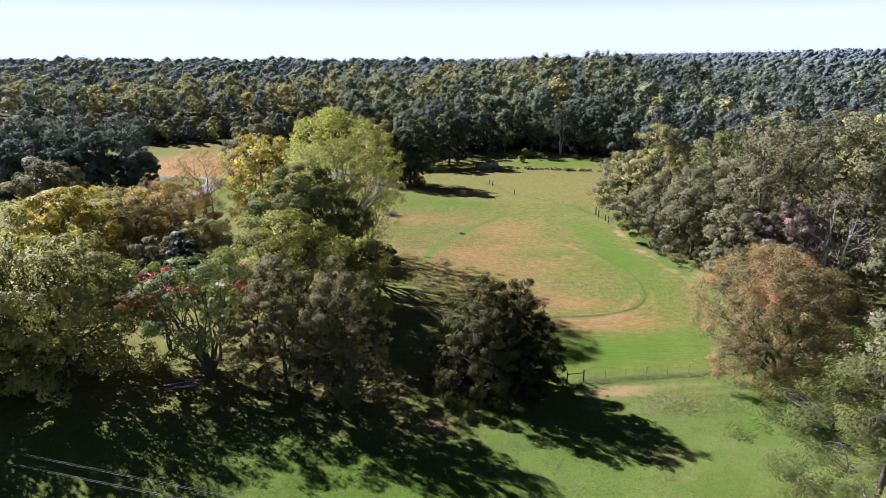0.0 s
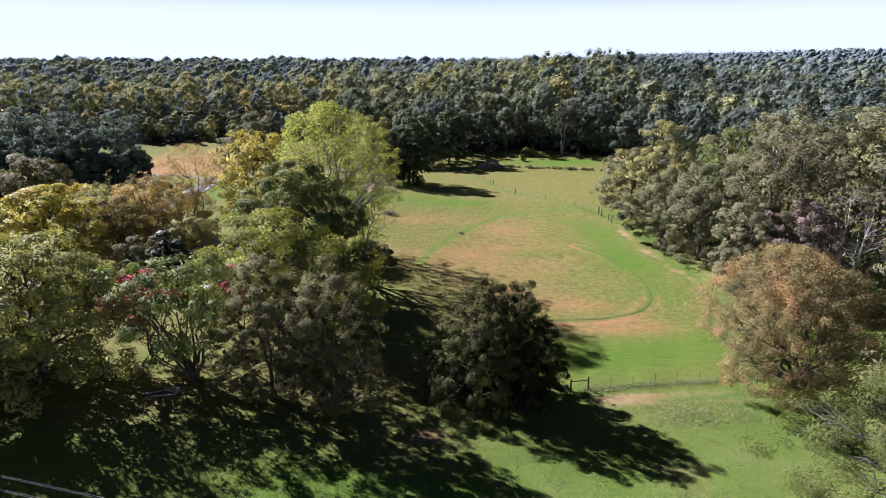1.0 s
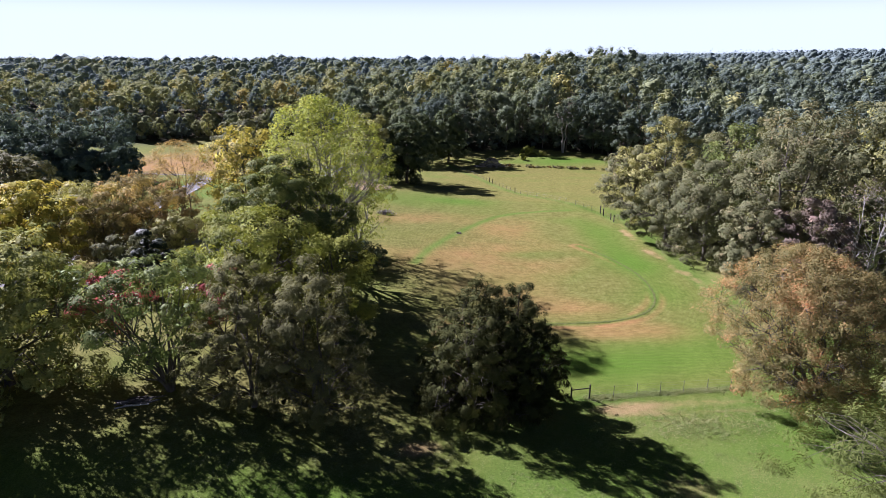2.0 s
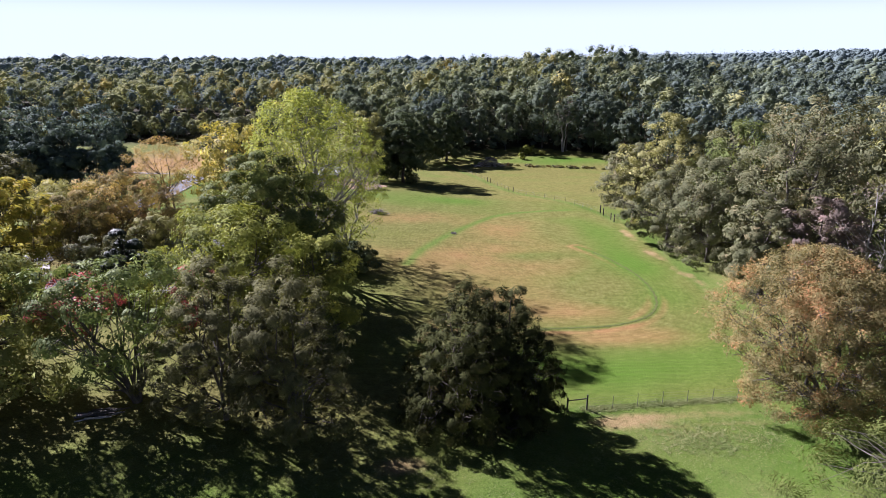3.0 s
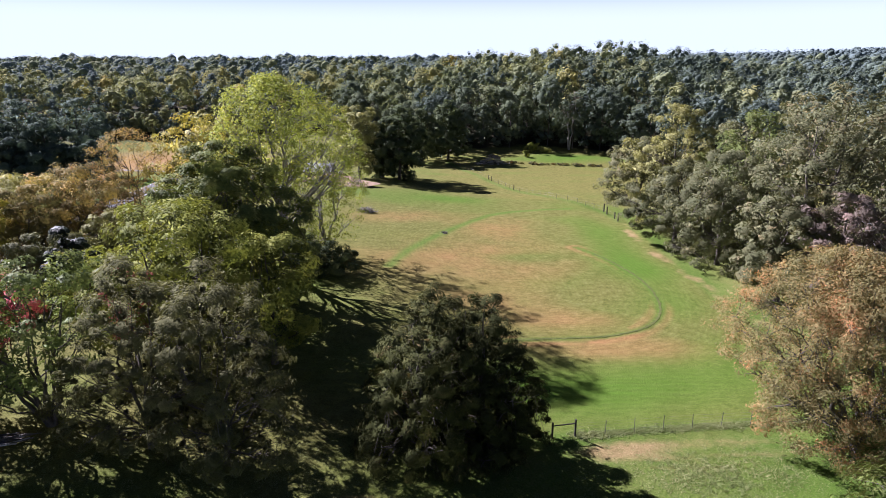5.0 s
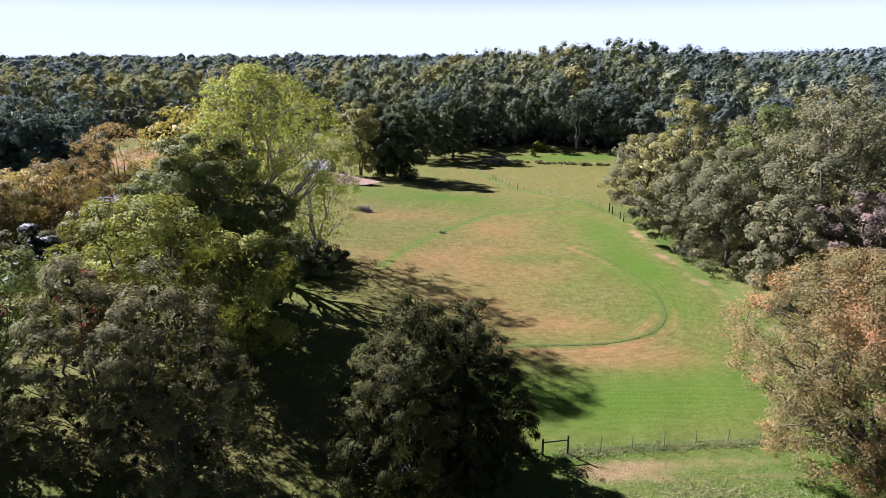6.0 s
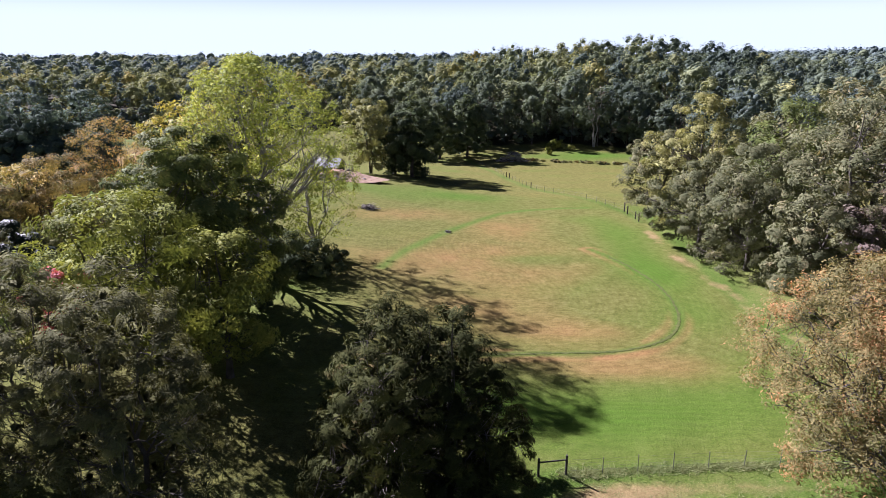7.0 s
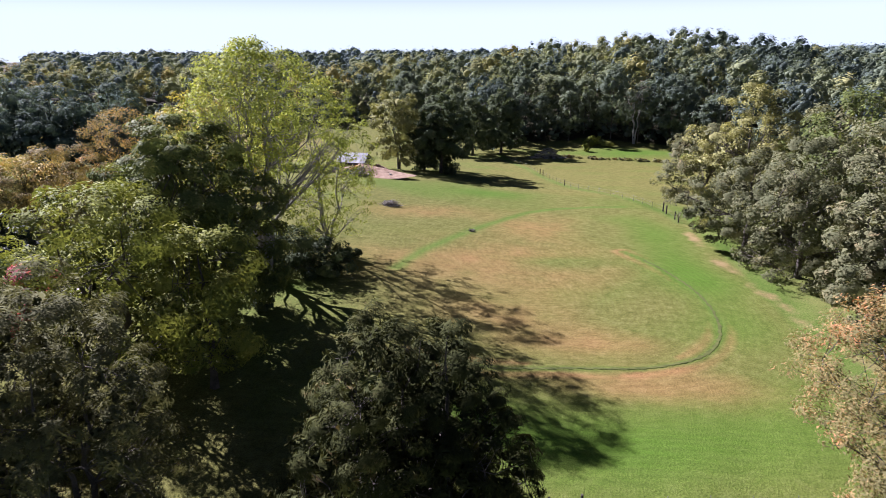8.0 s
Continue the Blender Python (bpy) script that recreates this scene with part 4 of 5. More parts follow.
tree("magnolia", "narrow magnolia with glossy dark leaves", "tree", -37.6, 85.0, MAGNOLIA, turn=0, seed=114, height=8.8, radius=2.7, foot=0.3, profile="cone", puffs=150, puff=0.7, per=60, leaf=0.3, trunk=0.2, lumps=0.2)
DRIVE_TREES = [
    (-48.5, 102.5, 12.4, 5.6, ORANGE, "small tree turning orange-brown beside the road"), (-43.5, 104.5, 11.0, 4.6, RUSSET, "bushy tree with brownish green leaves"),
    (-55.5, 104.0, 11.5, 5.2, WILLOW, "small tree with olive leaves beside the road"), (-39.5, 97.5, 7.5, 3.8, WILLOW, "small olive green tree behind a magnolia"),
    (-63.5, 113.0, 9.5, 4.6, YELLOW, "small yellow-orange tree near the road"), (-42.0, 88.0, 7.0, 3.6, OAK, "small olive green tree in the yard"),
    (-50.5, 96.5, 10.5, 4.6, RUSSET, "round tree turning from olive to rust"), (-52.0, 110.5, 12.0, 5.0, RUSSET, "olive and orange tree behind others"),
]
for k, (x, y, h, r, mat, label) in enumerate(DRIVE_TREES):
    tree("ornamental_tree", label, "tree", x, y, mat, turn=53 * k, group="small trees along the drive", seed=320 + k, height=h, radius=r, foot=1.2, profile="dome", puffs=210, puff=0.9, per=70, leaf=0.19, stems=3, trunk=0.24, lumps=0.34, upward=0.6)
tree("maple", "golden yellow maple with a wide crown", "tree", -57.5, 89.5, YELLOW, turn=0, seed=131, height=13.6, radius=6.8, foot=2.0, profile="dome", puffs=300, puff=1.1, per=50, leaf=0.36, trunk=0.36, lumps=0.26)
tree("oak", "grey-green oak behind a yellow maple", "tree", -79.0, 121.0, OAK, turn=0, seed=132, height=14.0, radius=6.5, foot=2.0, profile="dome", puffs=220, puff=1.2, per=40, leaf=0.45, trunk=0.36)
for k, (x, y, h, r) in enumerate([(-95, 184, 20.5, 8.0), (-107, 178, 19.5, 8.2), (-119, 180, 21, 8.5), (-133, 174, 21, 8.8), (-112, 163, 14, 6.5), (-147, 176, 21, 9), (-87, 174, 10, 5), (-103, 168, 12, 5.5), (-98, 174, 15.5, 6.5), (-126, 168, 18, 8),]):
    tree("oak", "oak in a backlit row, shade painted into its bluish leaves", "tree", x, y, SHADY, turn=40 * k, group="dark row of trees", seed=140 + k, height=h, radius=r, foot=0.8, profile="dome", puffs=260, puff=1.4, per=50, leaf=0.42, trunk=0.4, lumps=0.24, twigs=False)

tree("oak", "grey-green oak between the road and the field", "tree", -57.5, 192.0, OAK, turn=0, seed=158, height=19.5, radius=8.5, foot=1.0, profile="dome", puffs=260, puff=1.4, per=38, leaf=0.55, trunk=0.4, lumps=0.26, twigs=False)

# in the middle of the pasture
tree("oak", "dark leafy oak on the edge of the pasture", "tree", -11.5, 203.0, DARK, turn=0, seed=151, height=20.5, radius=7.0, foot=1.0, profile="tall", puffs=260, puff=1.4, per=40, leaf=0.55, trunk=0.45, lumps=0.24, twigs=False)
tree("oak", "slim yellow-green oak in a group of dark trees", "tree", -23.0, 201.0, WILLOW, turn=0, seed=152, height=20.0, radius=7.0, foot=3.0, profile="tall", puffs=230, puff=1.3, per=36, leaf=0.5, stems=2, trunk=0.4, lumps=0.3, twigs=False)
tree("oak", "dark oak in a group on the pasture", "tree", -17.0, 207.0, DARK, turn=0, seed=153, height=17.0, radius=6.0, foot=1.0, profile="tall", puffs=180, puff=1.4, per=38, leaf=0.55, trunk=0.4, twigs=False)
tree("oak", "tall dark oak at the back of a group", "tree", -12.5, 214.0, DARK, turn=0, seed=157, height=21.0, radius=7.0, foot=1.0, profile="tall", puffs=180, puff=1.4, per=38, leaf=0.55, trunk=0.4, twigs=False)
tree("pine", "broad dark pine before the woods", "tree", 1.5, 277.0, DARK, turn=0, seed=154, height=23.0, radius=8.0, foot=2.5, profile="cone", puffs=230, puff=1.6, per=36, leaf=0.75, trunk=0.45, plume=0.5, twigs=False)
tree("pine", "dark pine standing behind an oak", "tree", -9.0, 270.0, DARK, turn=50, seed=155, height=21.0, radius=7.0, foot=2.0, profile="cone", puffs=200, puff=1.6, per=36, leaf=0.75, trunk=0.45, plume=0.5, twigs=False)

# the wood on the other side
WOOD = [
    # x, y, height, radius, leaves, label
    (43.6, 145.5, 17.0, 6.6, OAK, "grey-green oak reaching out over the pasture"), (46.8, 137, 23.6, 7.0, WILLOW, "pale olive willow with fine upright twigs"),
    (47.6, 114.5, 17.5, 7.4, OAK, "leafy oak at the edge of the pasture"), (44.6, 126, 15, 6.0, OAK, "young olive oak at the wood's edge"),
    (54, 104, 25.5, 8.0, OAK, "tall grey-green oak in the wood"), (63, 113, 28, 9.0, OAK, "tall oak with a broad crown"), (58, 125, 23, 8.5, GREEN, "green oak inside the wood"),
    (72, 104, 27, 9.0, OAK, "broad oak inside the wood"), (77, 118, 27, 9.0, OAK, "grey-green oak inside the wood"), (80, 113, 27.5, 8.0, WILLOW, "yellowish tree inside the wood"),
    (49.0, 98.0, 14, 5.6, OAK, "bushy oak at the wood's near corner"), (54, 94.5, 15, 5.2, BLEACHED, "half-bare tree with reddish brown leaves"),
    (60, 138, 22, 8.0, OAK, "oak at the back of the wood"), (75, 134, 24, 9.0, OAK, "oak at the back of the wood"),
    (66, 84, 12, 5.0, OAK, "green undergrowth tree behind a russet tree"), (68, 75, 14, 6.0, OAK, "olive oak in the near wood"),
]
for k, (x, y, h, r, mat, label) in enumerate(WOOD):
    near = x < 56
    tree("oak" if mat is not WILLOW else "willow", label, "tree", x, y, mat, turn=47 * k, group="trees of the wood", seed=160 + k, height=h, radius=r, foot=3.6 if y > 145 else 0.6 if near else 4.0, profile="dome", puffs=330 if near else 220,
         puff=1.0 if near else 1.2, per=75 if near else 50, leaf=0.24 if near else 0.34, trunk=0.4, lumps=0.4, twigs=near, limbs=9)
tree("maple", "wide russet and olive maple with reddish tips", "tree", 39.6, 64.5, RUSSET, turn=0, lean=(-2.4, 1.0), seed=190, height=16.6, radius=9.2, foot=1.8, profile="dome", puffs=1000, puff=0.85, per=125, leaf=0.13, fill=8, boughs=0, stems=4, trunk=0.5, lumps=0.24, upward=0.4, inside=0.35)
tree("pine", "bright green pine with spreading tufted branches", "tree", 33.8, 40.0, PINE, turn=0, seed=191, height=16.5, radius=7.6, foot=1.5, profile="cone", puffs=330, puff=1.0, per=260, leaf=0.13, longer=1.7, broad=0.5, trunk=0.35, lumps=0.35, plume=1.0, upward=0.05, limbs=14, dense=0, fill=1)
tree("oak", "olive and orange oak behind a pine", "tree", 47.0, 52.0, OAK, turn=0, seed=192, height=18.0, radius=6.5, foot=2.0, profile="dome", puffs=260, puff=1.1, per=50, leaf=0.34, trunk=0.4)

# ---------------------------------------------------------------- small built things


def strip(name, centre, width, mat, lift, label, cross=5, ragged=0.0):
    """A road along a line of places, laid just over the ground."""
    p = np.asarray(centre, float)
    d = unit(np.gradient(p, axis=0))
    side = np.stack([-d[:, 1], d[:, 0]], 1)
    t = np.linspace(-0.5, 0.5, cross)
    xy = p[:, None] + side[:, None] * (t * width)[None, :, None]
    if ragged:
        xy = xy + np.random.default_rng(len(p)).normal(0, ragged, xy.shape)
    z = surface(xy[..., 0], xy[..., 1]) + lift
    verts = np.concatenate([xy, z[..., None]], 2).reshape(-1, 3)
    i = (np.arange(len(p) - 1)[:, None] * cross + np.arange(cross - 1)[None]).ravel()
    me = mesh_of(name, verts, np.stack([i, i + 1, i + cross + 1, i + cross], 1), [mat], True)
    return tagged(new(name, me), label, "road", kind="structure")


ASPHALT = solid_material("asphalt", (0.085, 0.084, 0.082), (0.155, 0.153, 0.15), 0.4, 0.9, 0.3, 40.0)
ROAD_PAINT = solid_material("road_paint", (0.5, 0.5, 0.48), (0.75, 0.75, 0.72), 3.0, 0.7, 0.1)
SHINGLE = solid_material("roof_shingle", (0.16, 0.16, 0.17), (0.30, 0.30, 0.32), 1.0, 0.85, 0.4, 18.0)
SIDING = solid_material("siding", (0.55, 0.55, 0.53), (0.72, 0.72, 0.70), 0.8, 0.7, 0.1)
TIN = solid_material("tin_roof", (0.20, 0.205, 0.215), (0.32, 0.325, 0.335), 0.8, 0.6, 0.2, metal=0.5)
STONE = solid_material("stone", (0.25, 0.24, 0.22), (0.5, 0.48, 0.45), 1.5, 0.9, 0.5)
MACHINE_YELLOW = solid_material("machine_yellow", (0.36, 0.20, 0.03), (0.52, 0.30, 0.05), 1.5, 0.5, 0.1)
MACHINE_DARK = solid_material("machine_dark", (0.02, 0.02, 0.02), (0.05, 0.048, 0.045), 2.0, 0.6, 0.2)
PANE = solid_material("window_glass", (0.02, 0.025, 0.03), (0.04, 0.045, 0.05), 1.0, 0.08, 0.0)

ROAD = curve_through([(-50, -40), (-52, 20), (-55, 60), (-58.5, 92), (-60.5, 106), (-62, 117), (-64.2, 147), (-66, 165), (-69.5, 184), (-77, 204), (-92, 226), (-120, 244)], 10)
strip("road", ROAD, 5.4, ASPHALT, 0.16, "grey asphalt country road with worn white edge lines", 9)
for s in (-1, 1):
    d = unit(np.gradient(ROAD, axis=0))
    strip("road_edge_line", ROAD + np.stack([-d[:, 1], d[:, 0]], 1) * 2.4 * s, 0.16, ROAD_PAINT, 0.168, "worn white painted line along the road edge", 2)
strip("driveway", curve_through([(-60, 101), (-53, 91), (-45, 85.7), (-38, 86.5), (-33.5, 89)], 8), 3.2, GRAVEL, 0.14, "pale gravel drive between trees", 4)


RUT = solid_material("pressed_grass", (0.055, 0.072, 0.016), (0.115, 0.125, 0.034), 1.5, 0.95, 0.6, 8.0)
dense = lambda line, n: np.stack([np.interp(np.linspace(0, 1, n), np.linspace(0, 1, len(line)), line[:, k]) for k in (0, 1)], 1)  # noqa: E731
strip("mower_track", dense(TURN_TRACK[:90], 200), 0.3, RUT, 0.035, "dark mower rut curving through the pasture", 3, 0.06)


def box_into(bm, size, m):
    """A box of that size, whose foot stands at m."""
    vs = bmesh.ops.create_cube(bm, size=1.0)["verts"]
    bmesh.ops.transform(bm, matrix=m @ Matrix.Translation((0, 0, size[2] / 2)) @ Matrix.Diagonal((*size, 1)), verts=vs)


def gable(length, width, eaves, ridge, overhang, thick):
    """Two roof slabs over a house of that size."""
    bm = bmesh.new()
    half = width / 2 + overhang
    slope = (ridge - eaves) / (width / 2)
    low = eaves - slope * overhang
    for s in (-1, 1):
        pts = []
        for z in (0, thick):
            for x in (-length / 2 - overhang, length / 2 + overhang):
                pts += [bm.verts.new((x, s * half, low + z)), bm.verts.new((x, 0, ridge + z))]
        a, b, c, d, e, f, g, h = pts
        for q in ((a, b, d, c), (e, g, h, f), (a, c, g, e), (b, f, h, d), (a, e, f, b), (c, d, h, g)):
            bm.faces.new(q)
    bmesh.ops.recalc_face_normals(bm, faces=bm.faces)
    return bm


def house(name, label, x, y, turn, length, width, eaves, ridge, wall_mat, roof_mat, windows):
    thing = new(name)
    thing.matrix_basis = pose(x, y, ground_z(x, y) - 0.1, 0, 0, turn)
    bm = bmesh.new()
    box_into(bm, (length, width, eaves), Matrix())
    # the gable ends up to the ridge
    for s in (-1, 1):
        v = [bm.verts.new((s * length / 2, -width / 2, eaves)), bm.verts.new((s * length / 2, width / 2, eaves)), bm.verts.new((s * length / 2, 0, ridge - 0.03)),
             bm.verts.new((s * (length / 2 - 0.15), -width / 2, eaves)), bm.verts.new((s * (length / 2 - 0.15), width / 2, eaves)), bm.verts.new((s * (length / 2 - 0.15), 0, ridge - 0.03))]
        for q in ((v[0], v[1], v[2]), (v[3], v[5], v[4]), (v[0], v[2], v[5], v[3]), (v[1], v[4], v[5], v[2])):
            bm.faces.new(q)
    bmesh.ops.recalc_face_normals(bm, faces=bm.faces)
    part("wall", bm, wall_mat, thing)
    part("roof", gable(length, width, eaves, ridge, 0.4, 0.12), roof_mat, thing)
    for wx in windows:
        bm = bmesh.new()
        box_into(bm, (1.1, 0.08, 1.25), Matrix.Translation((wx, -width / 2 - 0.03, 1.0)))
        w = part("window", bm, SIDING, thing)
        bm = bmesh.new()
        box_into(bm, (0.95, 0.04, 1.1), Matrix.Translation((wx, -width / 2 - 0.07, 1.08)))
        part("pane", bm, PANE, w)
    return tagged(thing, label, "house")


house("house", "low house with a grey shingle roof under trees", -31.5, 98.0, 12, 12.0, 8.0, 2.7, 4.9, SIDING, SHINGLE, (-4, -1.2, 2, 4.6))
house("shed", "small open-country shed with a grey tin roof", -31.5, 187.0, -8, 7.0, 5.0, 2.6, 4.4, POST_WOOD, TIN, ())


def line_thing(name, pts, radii, mat, label, category, sides=6, group=""):
    """A pole, a log or a wire: one tube along places in the world."""
    p = np.asarray(pts, float)
    me = mesh_of(name, *tubes([(p - p[0], radii)], sides), [mat], True)
    ob = new(name, me)
    ob.location = p[0]
    return tagged(ob, label, category, group)


# near fence: a braced end, steel posts and four wires
FENCE_FOOT = [(14.6, 65.0), (16.6, 65.4)]


def fence_post(bm, x, y, h, r, sides=8):
    vs = bmesh.ops.create_cone(bm, cap_ends=True, segments=sides, radius1=r, radius2=r * 0.93, depth=h)["verts"]
    bmesh.ops.transform(bm, matrix=Matrix.Translation((x, y, h / 2)), verts=vs)


brace = new("fence_brace")
bx, by = FENCE_FOOT[0]
brace.matrix_basis = pose(bx, by, ground_z(bx, by) - 0.15)
for (x, y), h in zip(FENCE_FOOT, (1.65, 1.75)):
    bm = bmesh.new()
    fence_post(bm, x - bx, y - by, h, 0.09)
    part("post", bm, POST_WOOD, brace)
rail = mesh_of("rail", *tubes([([(0, 0, 1.32), (1.0, 0.2, 1.34), (2.0, 0.4, 1.36)], (0.055, 0.06, 0.055))], 8), [POST_WOOD], True)
part("rail", rail, None, brace)
tagged(brace, "dark weathered wooden fence brace with one rail", "fence")

fence = new("wire_fence")
fence.matrix_basis = pose(16.6, 65.4, ground_z(16.6, 65.4))
line = curve_through([(16.6, 65.4), (24.9, 66.8), (33.5, 67.8), (44, 68.6)], 40)
walked = np.concatenate([[0], np.cumsum(np.hypot(*np.diff(line, axis=0).T))])
spots = [(np.interp(s, walked, line[:, 0]), np.interp(s, walked, line[:, 1])) for s in np.arange(2.7, walked[-1], 2.65)]
rng = np.random.default_rng(77)
base = Vector((16.6, 65.4, ground_z(16.6, 65.4)))
for x, y in spots:
    bm = bmesh.new()
    m = Matrix.Translation((x - base.x, y - base.y, ground_z(x, y) - base.z - 0.1)) @ pose(0, 0, 0, rng.uniform(-3, 3), rng.uniform(-3, 3), 0)
    box_into(bm, (0.045, 0.045, 1.5), m)
    part("post", bm, STEEL, fence)
every = [(16.6, 65.4), *spots]
for h in (0.35, 0.65, 0.95, 1.25):
    p = [(x - base.x, y - base.y, ground_z(x, y) - base.z + h) for x, y in every]
    part("wire", mesh_of("wire", *tubes([(p, np.full(len(p), 0.006))], 4), [STEEL]), None, fence)
tagged(fence, "thin wire fence on slim steel posts", "fence")

# far fence: heavy corner posts, then slim ones down the pasture
far = new("pasture_fence")
fx, fy = 39.5, 145.7
far.matrix_basis = pose(fx, fy, ground_z(fx, fy))
heavy = [(39.5, 145.7, 1.9, 0.13), (39.4, 148.2, 1.7, 0.12), (38.9, 153.2, 1.9, 0.14), (38.9, 156.2, 2.1, 0.15)]
for x, y, h, r in heavy:
    bm = bmesh.new()
    fence_post(bm, x - fx, y - fy, h, r)
    post = part("post", bm, POST_WOOD, far, "thick dark wooden corner post")
    post.location.z = ground_z(x, y) - ground_z(fx, fy) - 0.15
run = curve_through([(38.9, 156.2), (37.1, 161.0), (34.0, 170.5), (23.4, 189.5), (18.2, 212), (12.2, 241), (4, 268)], 30)
walked = np.concatenate([[0], np.cumsum(np.hypot(*np.diff(run, axis=0).T))])
slim = [(np.interp(s, walked, run[:, 0]), np.interp(s, walked, run[:, 1])) for s in np.arange(4.0, walked[-1], 4.2)]
for k, (x, y) in enumerate(slim):
    bm = bmesh.new()
    stout = k in (9, 15, 16)
    fence_post(bm, x - fx, y - fy, 1.7 if stout else 1.35, 0.13 if stout else 0.04, 6)
    post = part("post", bm, POST_WOOD if stout else STEEL, far)
    post.location.z = ground_z(x, y) - ground_z(fx, fy) - 0.1
along_all = [(39.5, 145.7), (38.9, 156.2), *slim]
for h in (0.5, 1.1):
    p = [(x - fx, y - fy, ground_z(x, y) - ground_z(fx, fy) + h) for x, y in along_all]
    part("wire", mesh_of("wire", *tubes([(p, np.full(len(p), 0.008))], 4), [STEEL]), None, far)
tagged(far, "long wire fence with wooden corner posts down the pasture", "fence")

# overhead line across the near yard
for k, (a, b) in enumerate((((-35.6, 42.5), (-17.8, 37.7)), ((-34.4, 40.9), (-19.6, 37.0)))):
    a, b = np.array(a), np.array(b)
    for twin in (0.0, 0.14):
        t = np.linspace(-2.2, 3.2, 30)
        sag = 0.25 * ((t - 0.5) / 2.7) ** 2
        pts = np.column_stack([a + (b - a) * t[:, None], 6.5 + twin + sag])
        line_thing("power_line", pts, np.full(30, 0.007), CABLE, "thin bright overhead electric cable", "cable", 5, "overhead cables")

# utility pole by the road
gx, gy = -43.2, 112.7
pole = new("utility_pole")
pole.matrix_basis = pose(gx, gy, ground_z(gx, gy) - 0.3)
bm = bmesh.new()
fence_post(bm, 0, 0, 8.4, 0.13, 10)
part("pole", bm, POST_WOOD, pole)
bm = bmesh.new()
box_into(bm, (1.3, 0.1, 0.12), Matrix.Translation((0, 0, 7.9)))
part("crossarm", bm, POST_WOOD, pole)
tagged(pole, "dark wooden utility pole in grass", "utility pole")


def heap(name, label, category, x, y, length, width, height, sticks, mats, seed, thick=0.05, turn=0.0, lift=0.0):
    """A pile of cut branches: many crooked sticks laid over one another."""
    rng = np.random.default_rng(seed)
    lines = []
    for _ in range(sticks):
        u, v = rng.normal(0, 0.36), rng.normal(0, 0.36)
        hgt = height * max(0.0, 1 - (u * u + v * v) * 2.2) * rng.uniform(0.1, 1.0)
        c = np.array([u * length * 0.5, v * width * 0.5, hgt + 0.06])
        a = rng.uniform(0, 2 * np.pi) if rng.uniform() < 0.6 else rng.normal(0, 0.4)
        ln = rng.uniform(0.25, 0.6) * min(length, 4.0)
        d = np.array([math.cos(a), math.sin(a), rng.normal(0.05, 0.22)]) * ln / 2
        p = bent(rng, c - d, c + d, 5, 0, 0.12)
        p[:, 2] = np.maximum(p[:, 2], 0.04)
        lines.append((p, np.linspace(thick, thick * 0.25, 5) * rng.uniform(0.5, 1.3)))
    index = []
    verts, faces = tubes(lines, 4)
    per = 4 * 4
    index = np.repeat(rng.integers(0, len(mats), sticks), per)
    ob = new(name, mesh_of(name, verts, faces, mats, False, index))
    ob.matrix_basis = pose(x, y, ground_z(x, y) + lift, 0, 0, turn)
    return tagged(ob, label, category, kind="stuff")


heap("brush_pile", "grey heap of dry cut branches on mown grass", "brush pile", -12.6, 143.5, 4.4, 2.2, 1.0, 240, [DEAD_WOOD, BARK], 201, 0.035)
heap("brush_pile", "large grey-brown heap of felled branches by the woods", "brush pile", 19.5, 267.0, 15, 6, 3.6, 420, [DEAD_WOOD, BARK, DEAD_WOOD], 202, 0.13)
heap("stick_pile", "small heap of dark twigs on a mower track", "brush pile", 3.8, 130.6, 1.6, 0.9, 0.35, 60, [BARK, DEAD_WOOD], 203, 0.03)
logs = new("log_pile")
logs.matrix_basis = pose(-27.4, 58.4, ground_z(-27.4, 58.4), 0, 0, 18)
log_rng = np.random.default_rng(204)
for k in range(16):
    c = np.array([log_rng.normal(0, 0.6), log_rng.normal(0, 0.3), 0.07 + 0.035 * k * log_rng.uniform(0.3, 0.8)])
    h = np.array([log_rng.uniform(0.7, 1.9), log_rng.normal(0, 0.25), log_rng.normal(0, 0.03)])
    part("log", mesh_of("log", *tubes([(bent(log_rng, c - h, c + h, 5, 0, 0.04), np.linspace(0.10, 0.05, 5) * log_rng.uniform(0.6, 1.2))], 6), [(BARK, BARK, DEAD_WOOD)[k % 3]], True), None, logs)
tagged(logs, "weathered fallen logs lying beside a maple", "logs")


def mound(name, label, category, x, y, rx, ry, height, mat, seed, turn=0.0, rings=14, segs=36):
    """A lumpy heap of earth or a stone."""
    rng = np.random.default_rng(seed)
    ph = rng.uniform(0, 6.28, 8)
    verts, faces = [(0, 0, height)], []
    for i in range(1, rings + 1):
        f = i / rings
        for j in range(segs):
            a = 2 * np.pi * j / segs
            wob = 1 + 0.12 * math.sin(2 * a + ph[0]) + 0.1 * math.sin(3 * a + ph[1]) + 0.06 * math.sin(7 * a + ph[2])
            z = height * (1 - smooth(0, 1, f)) * (1 + 0.35 * math.sin(5 * f + 2 * a + ph[3]) * f) + 0.1 * height * rng.normal() * (1 - f) - (0.15 if i == rings else 0)
            verts.append((rx * f * wob * math.cos(a), ry * f * wob * math.sin(a), float(z)))
    tri = [(0, 1 + j, 1 + (j + 1) % segs) for j in range(segs)]
    quad = []
    for i in range(rings - 1):
        for j in range(segs):
            a, b = 1 + i * segs + j, 1 + i * segs + (j + 1) % segs
            quad.append((a, a + segs, b + segs, b))
    ob = new(name, mesh_of(name, verts, [np.array(tri), np.array(quad)], [mat], True))
    ob.matrix_basis = pose(x, y, ground_z(x, y), 0, 0, turn)
    return tagged(ob, label, category)


